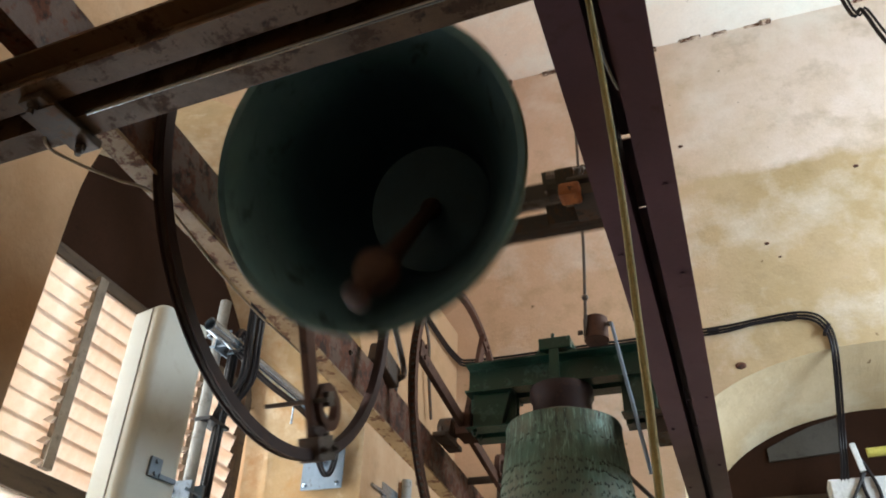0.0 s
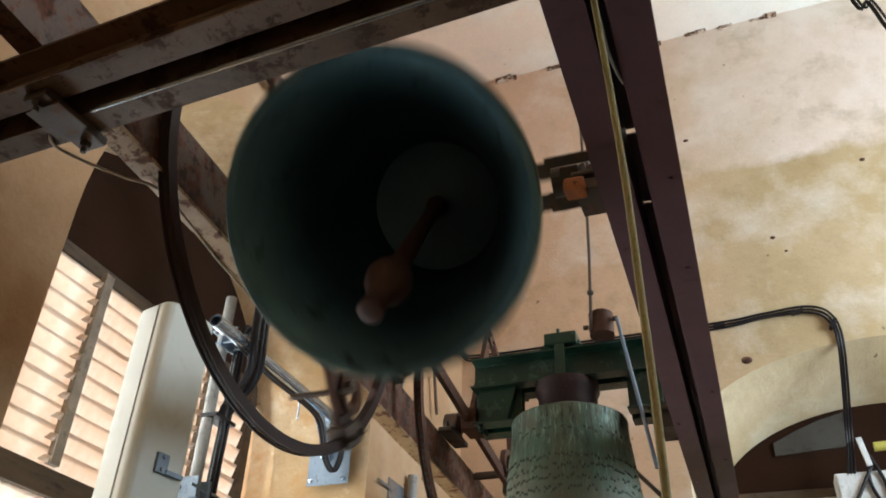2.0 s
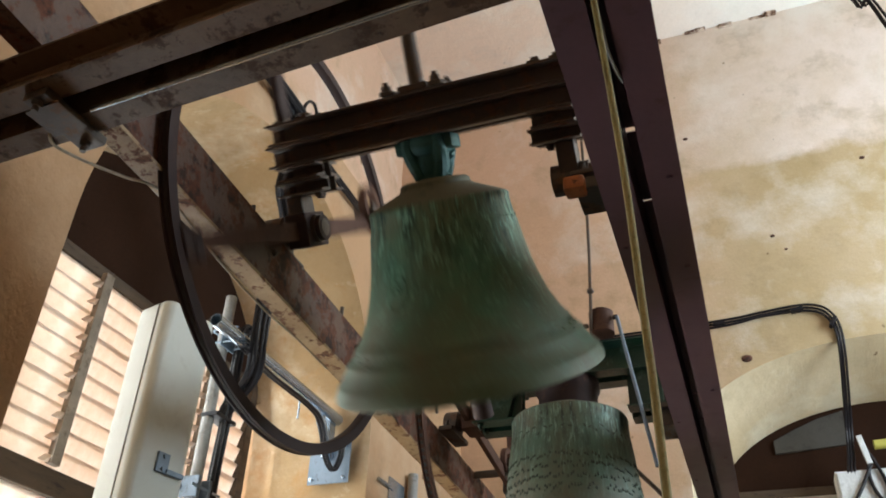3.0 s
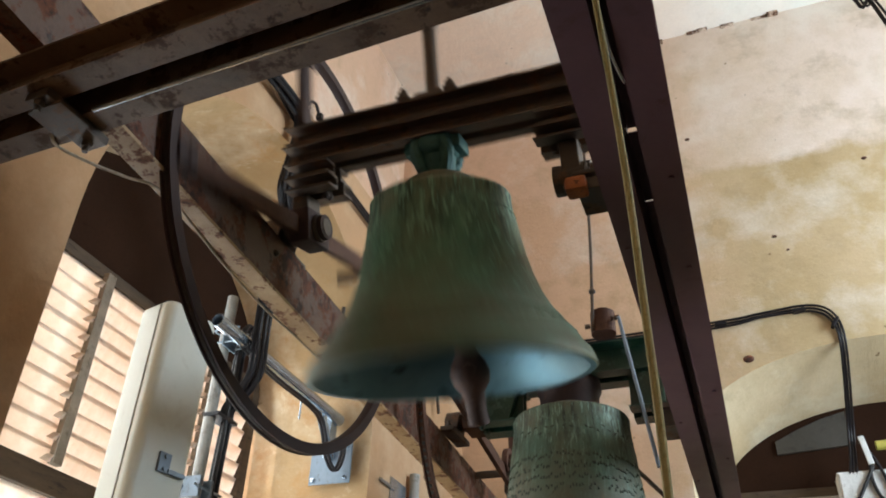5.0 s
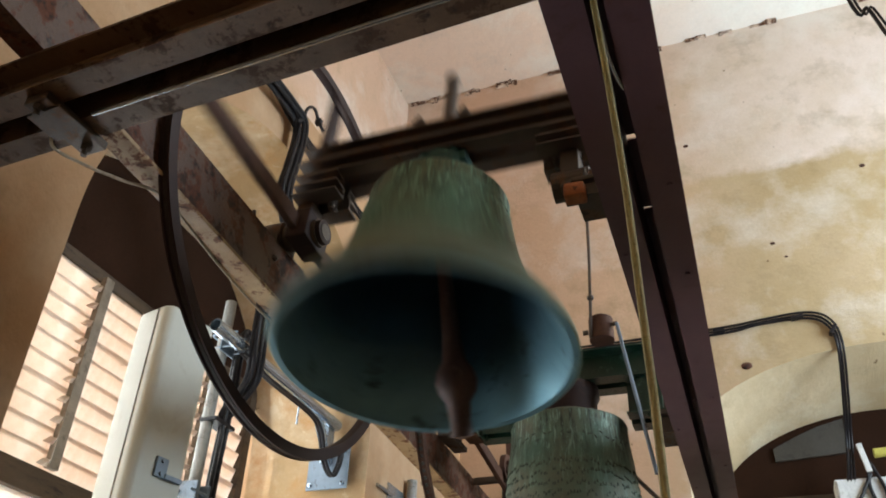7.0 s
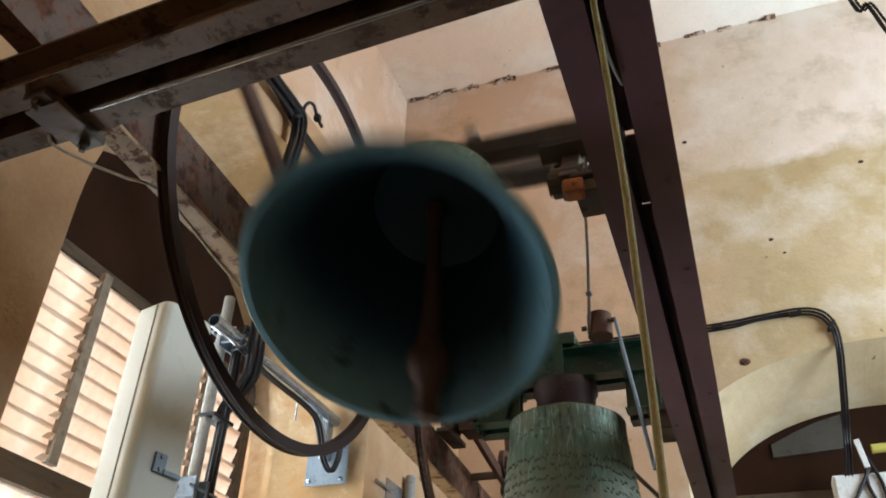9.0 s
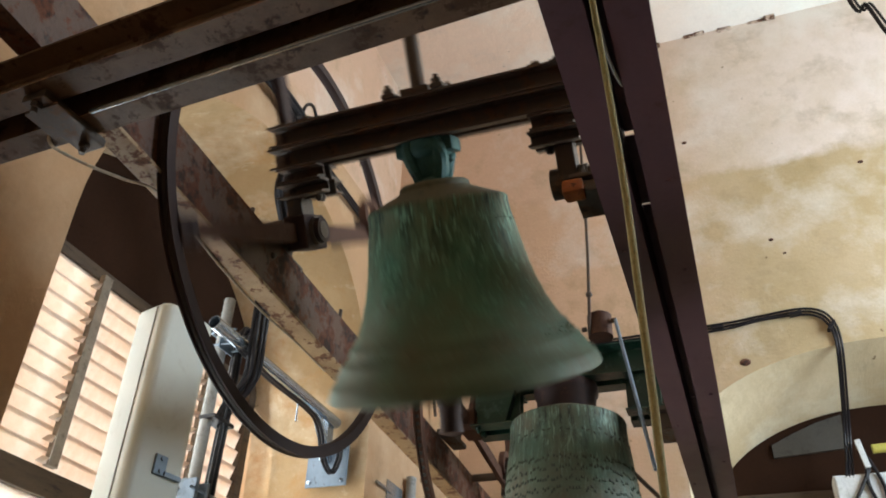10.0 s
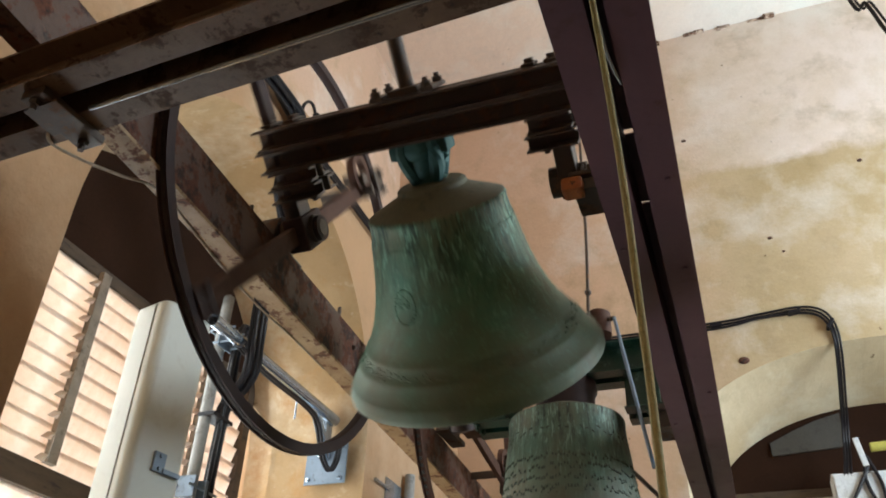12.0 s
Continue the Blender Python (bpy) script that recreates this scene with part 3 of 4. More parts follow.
# ---- bells ----
def bell_profile(s, zs=1.0):
    """Outer and inner section of a bell of mouth radius 0.45 * s, pivot at the origin."""
    out = [(0.0, 0.092), (0.05, 0.092), (0.058, 0.082), (0.106, 0.082), (0.116, 0.074), (0.119, 0.06), (0.13, 0.052), (0.19, 0.026), (0.222, 0.012), (0.231, 0.007), (0.2355, -0.002), (0.234, -0.014),
           (0.238, -0.05), (0.247, -0.09), (0.257, -0.15), (0.269, -0.21), (0.285, -0.27), (0.307, -0.33), (0.333, -0.38), (0.350, -0.404), (0.3565, -0.409), (0.3615, -0.417), (0.3625, -0.424),
           (0.378, -0.446), (0.389, -0.452), (0.396, -0.460), (0.3975, -0.467), (0.409, -0.482), (0.424, -0.508), (0.4305, -0.512), (0.4375, -0.520), (0.4395, -0.527), (0.446, -0.54), (0.449, -0.552), (0.449, -0.560), (0.444, -0.564)]
    inn = [(0.425, -0.562), (0.405, -0.535), (0.372, -0.47), (0.335, -0.405), (0.298, -0.34), (0.268, -0.26), (0.246, -0.17), (0.228, -0.08), (0.21, -0.03), (0.16, -0.012), (0.0, -0.005)]
    return [(r * s, z * s * (zs if z < 0 else 1.0)) for r, z in out + inn]


def skin(z):
    """Radius of the bell wall at a height, for mouth radius 0.45."""
    pr = bell_profile(1.0)[10:36]
    for a, b in zip(pr, pr[1:]):
        if b[1] <= z <= a[1] and a[1] > b[1]:
            return a[0] + (z - a[1]) / (b[1] - a[1]) * (b[0] - a[0])
    return 0.3


def medal(bm, s, zs, rng, at, zc=-0.245, rad=0.052):
    """Cast ring ornament with a worn figure-less pattern."""
    for k in range(40):
        w = 2 * math.pi * k / 26
        q = 1.0 if k < 26 else rng.uniform(0.1, 0.7)
        z, ang = zc + rad * q * math.sin(w), at + 0.8 * rad * q / 0.28 * math.cos(w)
        r = skin(z) - 0.004
        p = Vector((r * math.cos(ang) * s, r * math.sin(ang) * s, z * s * zs))
        bmesh.ops.create_icosphere(bm, subdivisions=1, radius=0.0075 * s, matrix=Matrix.Translation(p))
    return bm


def cast_band(bm, s, zs, rng, zc, n, size, jitter, tall=0.0032):
    """A band of small raised marks round the bell, too worn to be read."""
    for k in range(n):
        if rng.random() < 0.12:
            continue
        ang = 2 * math.pi * (k + rng.uniform(-0.2, 0.2)) / n
        z = zc + (jitter if tall < 0.005 else 0.0) * math.sin(k * 2.2) + rng.uniform(-1, 1) * (0.003 if tall < 0.005 else 0.006)
        r = skin(z) - 0.0036
        mm = Matrix.Translation(Vector((r * math.cos(ang) * s, r * math.sin(ang) * s, z * s * zs))) @ Matrix.Rotation(ang, 4, "Z") @ pose(0, 0, 0, rng.uniform(-1, 1) * (70 if tall < 0.005 else 14), -20, 0)
        box(bm, -0.004 * s, 0.0045 * s, -size * s, size * s, -tall * s, tall * s, 0.0, mm)
    return bm


def yoke(thing, mat, x0, x1, z0, z1, zb, left, right, ycl, gap=0.05, b=0.058, packs=2):
    """A cranked bell yoke: two long channels, packed channel stubs below their ends, clamps, straps and bolts."""
    for side in (1, -1):
        tall = (z1 - z0) / packs
        for k in range(packs):
            bm = channel(bmesh.new(), x1 - x0 - 0.02 * k, tall - 0.003, b, 0.007, 0.010)
            bmesh.ops.scale(bm, vec=(1, side, 1), verts=bm.verts[:])
            part("yoke_channel", turned(bm, Matrix.Translation((x0 + 0.01 * k, side * gap / 2, z0 + tall * k))), mat, thing)
        half = (z0 - zb) / packs
        for a, c in ((x0 + 0.012, left), (right, x1 - 0.012)):
            for k in range(packs):
                bm = channel(bmesh.new(), c - a - 0.02 * k, half - 0.004, b + 0.008 - 0.006 * k, 0.006, 0.009)
                bmesh.ops.scale(bm, vec=(1, side, 1), verts=bm.verts[:])
                part("end_channel", turned(bm, Matrix.Translation((a + 0.01 * k, side * gap / 2, zb + k * half + 0.001))), mat, thing)
    for a, c in ((x0 + 0.05, left - 0.05), (right + 0.05, x1 - 0.05)):
        for x in (a, c):
            bm = bmesh.new()
            box(bm, x - 0.02, x + 0.02, -0.05, 0.05, z1 + 0.0005, z1 + 0.01, 0.002)
            for y in (-0.012, 0.012):
                tube(bm, (x, y, zb - 0.02), (x, y, z1 + 0.02), 0.009, 10)
                bolt(bm, (x, y, z1 + 0.01), (0, 0, 1), 0.014, 0.013)
                bolt(bm, (x, y, zb), (0, 0, -1), 0.014, 0.013)
            part("tie_bolt", bm, mat, thing)
    for x in (-0.085, 0.085):
        bm = bmesh.new()
        box(bm, x - 0.022, x + 0.022, -ycl, ycl, z1 + 0.001, z1 + 0.016, 0.003)
        for y in (-ycl + 0.015, ycl - 0.015):
            tube(bm, (x, y, z1 + 0.016), (x, y, z1 + 0.045), 0.009, 10)
            bolt(bm, (x, y, z1 + 0.016), (0, 0, 1), 0.017, 0.016)
        part("crown_strap", bm, mat, thing)


def wheel(thing, x, R, mat, bar, up, chain_mat):
    """Flat-rimmed chain wheel with a diametral bar and one spoke."""
    bm = ring(bmesh.new(), [(R, x - 0.017), (R, x - 0.012), (R - 0.009, x - 0.009), (R - 0.009, x + 0.009), (R, x + 0.012), (R, x + 0.017), (R - 0.036, x + 0.017), (R - 0.038, x + 0.010), (R - 0.038, x - 0.010), (R - 0.036, x - 0.017)])
    w = part("chain_wheel", bm, mat, thing, "dark round iron chain wheel rim", smooth=True)
    for a, n in ((bar, "wheel_bar"), (bar + 180, "wheel_bar"), (up, "wheel_spoke")):
        bm = box(bmesh.new(), x - 0.014, x + 0.014, -0.032, 0.032, 0.05, R - 0.03, 0.004)
        part(n, turned(bm, Matrix.Rotation(radians(a), 4, "X")), REDIRON if n == "wheel_bar" else mat, w)
        bm = bmesh.new()
        box(bm, x + 0.0145, x + 0.026, -0.045, 0.045, R - 0.11, R - 0.03, 0.004)
        for y in (-0.03, 0.03):
            bolt(bm, (x + 0.026, y, R - 0.075), (1, 0, 0), 0.011, 0.01)
        part("wheel_bracket", turned(bm, Matrix.Rotation(radians(a), 4, "X")), mat, w)
    out = Matrix.Rotation(radians(bar + 180), 4, "X")
    bm = ring(bmesh.new(), [(0.082, x + 0.0), (0.082, x + 0.03), (0.05, x + 0.03), (0.05, x + 0.0)], 36)
    part("guide_ring", turned(bm, out @ Matrix.Translation((0, -0.075, R - 0.17))), REDIRON, w)
    bm = box(bmesh.new(), x - 0.17, x + 0.07, -0.022, 0.022, R - 0.2, R - 0.185, 0.003)
    box(bm, x - 0.04, x + 0.05, -0.075, -0.03, R - 0.22, R - 0.17, 0.004)
    part("cross_arm", turned(bm, out), IRON, w)
    bm = box(bmesh.new(), x - 0.035, x + 0.045, -0.055, 0.055, R - 0.075, R + 0.006, 0.006)
    for y in (-0.035, 0.035):
        bolt(bm, (x + 0.045, y, R - 0.03), (1, 0, 0), 0.013, 0.014, 0.01)
    part("rim_clamp", turned(bm, out), IRON, w)
    bm = bmesh.new()
    box(bm, x - 0.03, x + 0.05, -0.075, 0.075, -0.06, 0.06, 0.006)
    tube(bm, (x - 0.05, 0, 0), (x + 0.08, 0, 0), 0.045, 20)
    part("wheel_hub", bm, mat, w)
    bm = bmesh.new()
    for i in range(150):
        a = 2 * math.pi * i / 150
        box(bm, x - 0.006, x + 0.006, -0.007, 0.007, R - 0.009, R - 0.004 + 0.003 * (i % 2), 0.0, Matrix.Rotation(a, 4, "X"))
    part("chain", bm, chain_mat, w, "oiled steel chain lying in the rim")
    return w


def bell(name, label, s, zs, m, bronze_mat, crown_mat, yoke_mat, yk, at, bands, hang=0.0, band_mat=None):
    top = empty(name, m, label, "bell", "church bells")
    body = part("bell_body", lathe(bmesh.new(), bell_profile(s, zs), 96), bronze_mat, top, "", smooth=True, m=pose(0, 0, -hang))
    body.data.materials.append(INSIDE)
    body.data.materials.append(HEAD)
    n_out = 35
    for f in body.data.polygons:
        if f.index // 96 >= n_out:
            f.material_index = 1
        elif f.index // 96 < 9:
            f.material_index = 2
    rng = random.Random(3)
    part("cast_medal", medal(bmesh.new(), s, zs, rng, at), bronze_mat, body)
    for b in bands:
        tagged(part("cast_band", cast_band(bmesh.new(), s, zs, rng, *b), band_mat or bronze_mat, body), kind="stuff")
    zt = yk[2]
    bm = bmesh.new()
    lathe(bm, [(0.0, zt), (0.078 * s, zt), (0.084 * s, zt - 0.03), (0.076 * s, zt - 0.05), (0.064 * s, zt - 0.06), (0.06 * s, 0.12 * s - hang), (0.05 * s, 0.1 * s - hang), (0.06 * s, 0.09 * s - hang), (0.0, 0.085 * s - hang)], 20)
    for k in range(4):
        a = math.pi * (k / 2 + 0.25)
        c, d = math.cos(a), math.sin(a)
        cord(bm, [(0.045 * s * c, 0.045 * s * d, 0.095 * s), (0.074 * s * c, 0.074 * s * d, zt - 0.055), (0.07 * s * c, 0.07 * s * d, zt - 0.005)], 0.024 * s, 8, 5)
    box(bm, -0.1 * s, 0.1 * s, -0.055 * s, 0.055 * s, zt - 0.05, zt - 0.001, 0.012)
    part("crown", bm, crown_mat, top, "cast crown loops under the yoke", smooth=True)
    yoke(top, yoke_mat, *yk)
    return top


bell_1 = bell("swinging_bell", "green patinated bronze church bell swinging on a dark iron yoke", 1.0, 1.028, pose(-0.815, 2.032, 3.124), BRONZE, CROWN, IRON, (-0.55, 0.52, 0.225, 0.375, 0.12, -0.365, 0.35, 0.085), radians(-112), [(-0.432, 110, 0.011, 0.009), (-0.445, 90, 0.007, 0.004), (-0.075, 80, 0.006, 0.003)])
wheel(bell_1, -0.503, 0.767, RIM, 90, 0, CHAIN)
bm = bmesh.new()
tube(bm, (0, 0, 0.38), (0, 0, 0.68), 0.025, 14)
bmesh.ops.create_uvsphere(bm, u_segments=14, v_segments=8, radius=0.03, matrix=Matrix.Translation((0, 0, 0.69)))
box(bm, -0.05, 0.05, -0.06, 0.06, 0.377, 0.4, 0.004)
part("stop_lever", bm, IRON, bell_1, "short dark iron lever above the yoke")
for x in (-0.5, 0.45):
    bm = bmesh.new()
    box(bm, x - 0.03, x + 0.03, -0.045, 0.045, -0.05, 0.119, 0.006)
    tube(bm, (x - 0.06, 0, 0), (x + 0.06, 0, 0), 0.05, 18)
    part("axle_hanger", bm, IRON, bell_1)
part("axle", tube(bmesh.new(), (-0.68, 0, 0), (-0.42, 0, 0), 0.03, 20), IRON, bell_1)
part("axle", tube(bmesh.new(), (0.40, 0, 0), (0.56, 0, 0), 0.03, 20), IRON, bell_1)
bm = bmesh.new()
lathe(bm, [(0.0, 0.02), (0.03, 0.018), (0.034, 0.0), (0.03, -0.03), (0.022, -0.05), (0.024, -0.2), (0.03, -0.4), (0.037, -0.47), (0.058, -0.505), (0.067, -0.54), (0.06, -0.575), (0.039, -0.605), (0.033, -0.66), (0.036, -0.71), (0.0, -0.72)], 24)
clapper = part("clapper", bm, CLAPPER, bell_1, "reddish-brown iron clapper with a round striking ball", smooth=True, m=pose(0, 0, -0.03))

bell_2 = bell("still_bell", "large weathered bronze bell at rest under a green yoke", 1.23, 1.65, pose(-0.80, 3.88, 3.124), BRONZE_OLD, IRON, GREEN, (-0.49, 0.52, 0.15, 0.315, -0.055, -0.235, 0.31, 0.1, 0.06, 0.085, 1), radians(-95), [(-0.125, 150, 0.003, 0.004, 0.0075), (-0.15, 150, 0.003, 0.004, 0.0075), (-0.175, 150, 0.003, 0.004, 0.0075), (-0.2, 150, 0.003, 0.004, 0.0075), (-0.06, 60, 0.008, 0.008)], 0.07, surface("grimy_relief", (0.045, 0.062, 0.043), (0.065, 0.085, 0.06), (0.11, 0.14, 0.1), 0.8, scale=20))
wheel(bell_2, -0.52, 0.767, REDIRON, 81, -24, CHAIN)
bm = bmesh.new()
box(bm, -0.085, 0.085, -0.125, 0.1, 0.332, 0.40, 0.008)
bolt(bm, (-0.02, -0.06, 0.40), (0, 0, 1), 0.018, 0.016, 0.035)
part("yoke_clamp", bm, GREEN, bell_2, "green clamp block with a bolt")
part("yoke_stay", box(bmesh.new(), -0.03, 0.02, -0.128, -0.116, 0.15, 0.331, 0.003), GREEN, bell_2)
bm = bmesh.new()
lathe(bm, [(0.0, 0.149), (0.162, 0.149), (0.165, 0.1), (0.15, 0.075), (0.15, -0.03), (0.0, -0.03)], 28)
part("crown_block", bm, RIM, bell_2, "dark iron block between bell and yoke", smooth=True)
for a, c in ((-0.45, -0.25), (0.33, 0.48)):
    bm = box(bmesh.new(), a, c, -0.088, -0.03, -0.052, 0.148, 0.006)
    for v in bm.verts:
        if v.co.z < 0:
            v.co.x += 0.05 if (a > 0 and v.co.x < (a + c) / 2) else (-0.05 if a < 0 and v.co.x > (a + c) / 2 else 0)
    part("yoke_cheek", bm, GREEN, bell_2)
for x in (-0.44, 0.42):
    part("end_bolt", bolt(bmesh.new(), (x, -0.09, -0.055), (0, 0, -1), 0.016, 0.016, 0.015), GREEN, bell_2)
part("axle", tube(bmesh.new(), (-0.66, 0, 0), (-0.4, 0, 0), 0.034, 20), IRON, bell_2)
part("axle", tube(bmesh.new(), (0.42, 0, 0), (0.6, 0, 0), 0.034, 20), IRON, bell_2)


def bearing(m, label, mat=IRON, k=1.0):
    """Pillow block: foot, domed housing, cap bolts. Shaft along local x at the origin."""
    top = empty("bearing", m, label, "bearing", "bell bearings")
    bm = bmesh.new()
    tube(bm, (-0.035, 0, 0), (0.035, 0, 0), 0.062, 24)
    tube(bm, (-0.045, 0, 0), (0.045, 0, 0), 0.046, 24)
    box(bm, -0.03, 0.03, -0.062, 0.062, -0.07, 0, 0.004)
    bmesh.ops.scale(bm, vec=(1, k, k), verts=bm.verts[:])
    part("housing", bm, mat, top)
    bm = box(bmesh.new(), -0.038, 0.038, -0.13 * k, 0.13 * k, -0.081 * k, -0.055 * k, 0.005)
    part("foot", bm, mat, top)
    for y in (-0.1, 0.1):
        part("foot_bolt", bolt(bmesh.new(), (0, y * k, -0.055 * k), (0, 0, 1), 0.015, 0.016, 0.02), mat, top)
    return top


bearing(pose(-1.418, 2.032, 3.124), "dark greasy bearing block bolted on the rusted beam")
bearing(pose(-1.418, 3.88, 3.124), "dark bearing block of the still bell on the rusted beam")
b3 = bearing(pose(-0.318, 2.032, 3.124), "dark bearing block with an orange rusty underside", IRON, 0.64)
part("bracket", box(bmesh.new(), -0.03, 0.07, -0.07, 0.07, -0.1, -0.0587, 0.003), IRON, b3)
part("grease_pan", box(bmesh.new(), -0.062, 0.005, -0.098, -0.035, -0.112, -0.062, 0.014), ORANGE, b3, "orange rust and grease on the bearing edge")
b4 = bearing(pose(-0.3, 3.88, 3.124), "dark bearing block beside the purple beam")
part("bracket", box(bmesh.new(), -0.05, 0.053, -0.1, 0.1, -0.16, -0.081, 0.004), IRON, b4)

# ---- striking gear beside the still bell ----
striker = empty("striker_motor", pose(-0.57, 3.70, 3.46), "small rusty cylindrical striker motor standing on the green yoke", "motor")
bm = bmesh.new()
tube(bm, (0, 0, -0.02), (0, 0, 0.1), 0.062, 24)
tube(bm, (0, 0, 0.1), (0, 0, 0.112), 0.045, 20)
box(bm, -0.05, 0.05, -0.03, 0.06, -0.021, 0.0, 0.004)
part("casing", bm, REDIRON, striker, smooth=True)
for x, z in ((0.062, 0.05), (-0.062, 0.02)):
    part("terminal_bolt", bolt(bmesh.new(), (x, -0.03, z), (1 if x > 0 else -1, 0, 0), 0.014, 0.025), IRON, striker)
part("pull_rod", tube(bmesh.new(), (0.085, -0.045, 0.045), (0.205, -0.1, -0.75), 0.009, 12), ZINC, striker, "grey steel pull rod")
bm = cord(bmesh.new(), [(-0.575, 3.62, 8.02), (-0.58, 3.62, 6.0), (-0.585, 3.62, 4.24), (-0.6, 3.62, 3.67), (-0.618, 3.65, 3.44)], 0.0085)
bmesh.ops.create_icosphere(bm, subdivisions=2, radius=0.018, matrix=Matrix.Translation((-0.6, 3.62, 3.65)))
tagged(part("hanging_wire", bm, IRON), "thin dark wire hanging down to the striker motor", "wire")

bm = tube(bmesh.new(), (-0.954, 4.400, 3.427), (-0.061, 4.400, 2.390), 0.012, 10)
tagged(part("stay_rod", bm, IRON), "thin dark stay rod behind the still bell", "rod")
brake = empty("wheel_brake", pose(-1.418, 3.03, 3.05), "dark brake gear bolted on the rusted beam", "brake")
bm = turned(box(bmesh.new(), -0.035, 0.035, -0.12, 0.1, 0.0, 0.1, 0.012), pose(0, 0, 0, -12))
bolt(bm, (0.0, 0.12, 0.05), (0, 1, 0), 0.02, 0.03)
part("body", bm, IRON, brake)
bm = cord(bmesh.new(), [(0.03, -0.14, 0.42), (0.035, -0.05, 0.3), (0.04, 0.1, 0.12), (0.04, 0.13, 0.06), (0.035, 0.08, 0.02)], 0.014)
part("lever", bm, IRON, brake)
bm = cord(bmesh.new(), [(XW + 0.05, 5.2, 4.72), (XW + 0.06, 5.35, 4.5), (XW + 0.05, 5.42, 4.2), (XW + 0.05, 5.5, 3.9)], 0.012)
tagged(part("dangling_cable", bm, IRON), "short dark cable end dangling from the wall cables", "cable")
wb = empty("wall_bracket", pose(XW, 4.95, 3.1), "small galvanised bracket fixed to the plaster wall", "bracket")
part("plate", box(bmesh.new(), 0.001, 0.012, -0.15, 0.1, -0.06, 0.1, 0.002), GALV, wb)
part("stub", tube(bmesh.new(), (0.012, -0.1, 0.03), (0.012, -0.32, 0.03), 0.012, 10), GALV, wb)
part("upright", tube(bmesh.new(), (0.05, 0.15, -0.5), (0.05, 0.15, 0.2), 0.035, 14), GREY, wb)

# ---- ropes and cables ----
bm = cord(bmesh.new(), [(-0.12, 0.985, 2.73), (-0.117, 0.985, 2.674), (-0.1, 0.985, 2.307), (-0.095, 0.985, 2.034), (-0.093, 0.985, 1.85), (-0.094, 0.985, 1.3), (-0.09, 0.985, 0.01)], 0.0057, 10)
tagged(part("bell_rope", bm, ROPE), "pale yellow rope hanging from the cross beam", "rope")
bm = cord(bmesh.new(), [(-0.135, 1.02, 2.85), (-0.131, 1.18, 2.838), (-0.131, 1.26, 2.832), (-0.124, 1.33, 2.835), (-0.119, 1.39, 2.86)], 0.0035)
tagged(part("loose_cord", bm, GREY), "thin grey cord lying between the purple channels", "cord")
bm = cord(bmesh.new(), [(-1.335, 0.985, 2.73), (-1.349, 0.996, 2.70), (-1.385, 1.055, 2.726), (-1.389, 1.161, 2.761), (-1.389, 1.264, 2.801), (-1.378, 1.409, 2.846), (-1.425, 1.75, 2.846), (-1.448, 2.05, 2.844), (-1.452, 2.3, 2.85), (-1.462, 2.55, 2.85)], 0.004)
tagged(part("loose_cord", bm, WIRE), "thin pale cord tied along the rusted beam", "cord")


def cable_run(name, label, lines, clips, r=0.0155):
    top = empty(name, pose(0, 0, 0), label, "cable")
    for pts in lines:
        part("cable", cord(bmesh.new(), pts, r), RUBBER, top)
    for m in clips:
        part("clip", turned(box(bmesh.new(), -0.012, 0.012, -0.03, 0.03, -0.045, 0.045, 0.003), m), RUBBER, top)
    return top


def wall_run(k, dx, dz):
    """One cable of the run: along the west wall, round the corner, along the north wall and down over its arch."""
    n = YN - 0.025
    west = [(XW + 0.03, 1.0, 4.95 + dz), (XW + 0.03, 2.55, 4.92 + dz * 1.3), (XW + 0.03, 3.1, 4.80 + dz), (XW + 0.03, 4.2, 4.78 + dz), (XW + 0.03, 5.2, 4.74 + dz), (XW + 0.04, 6.03, 4.70 + dz)]
    north = [(XW + 0.2, n, 4.69 + dz), (-1.2, n, 4.69 + dz), (-0.05, n, 4.70 + dz), (0.3, n, 4.725 + dz * (1 - 0.2 * k)), (0.59, n, 4.745 + dz), (0.74 + dx * 0.6, n, 4.712 + dz), (0.815 + dx, n, 4.63 + dz * 0.7), (0.842 + dx, n, 4.51 + dz * 0.3)]
    down = [(0.838 + dx, YN + 0.02, 4.36), (0.825 + dx, YN + 0.22, 4.17), (0.81 + dx, YN + 0.46, 3.98), (0.77 + dx, YN + 0.49, 3.7), (0.735 + dx * 1.6, YN + 0.5, 3.45), (0.74 + dx * 2.5, YN + 0.5, 3.2)]
    return west + north + down


cable_run("wall_cable", "black electric cables clipped along the plaster", [wall_run(0, 0.0, 0.014), wall_run(1, -0.02, -0.012), wall_run(2, -0.038, -0.038)],
    [pose(-0.02, YN - 0.03, 4.68, 0, 90, 0), pose(0.57, YN - 0.03, 4.715, 0, 84, 0), pose(0.80, YN - 0.03, 4.575, 0, 35, 0), pose(XW + 0.03, 4.9, 4.72, 90, 0, 0)], 0.0095)
bm = bmesh.new()
cord(bm, [(-2.1, 2.974, 4.725), (-2.1, 3.032, 4.79), (-2.1, 3.046, 4.87), (-2.1, 3.086, 4.934), (-2.1, 3.139, 4.955), (-2.1, 3.196, 4.908), (-2.1, 3.261, 4.89)], 0.010)
box(bm, XW + 0.08, XW + 0.12, 3.180, 3.212, 4.888, 4.928, 0.005)
tagged(part("spare_cable", bm, RUBBER), "loop of spare black cable on the wall", "cable")
bm = cord(bmesh.new(), [(0.7, 3.0, 8.03), (0.80, 3.0, 4.9), (0.88, 3.0, 4.59), (0.915, 3.0, 4.40), (0.99, 3.0, 4.1), (1.1, 3.0, 3.4), (1.15, 3.0, 2.0)], 0.009)
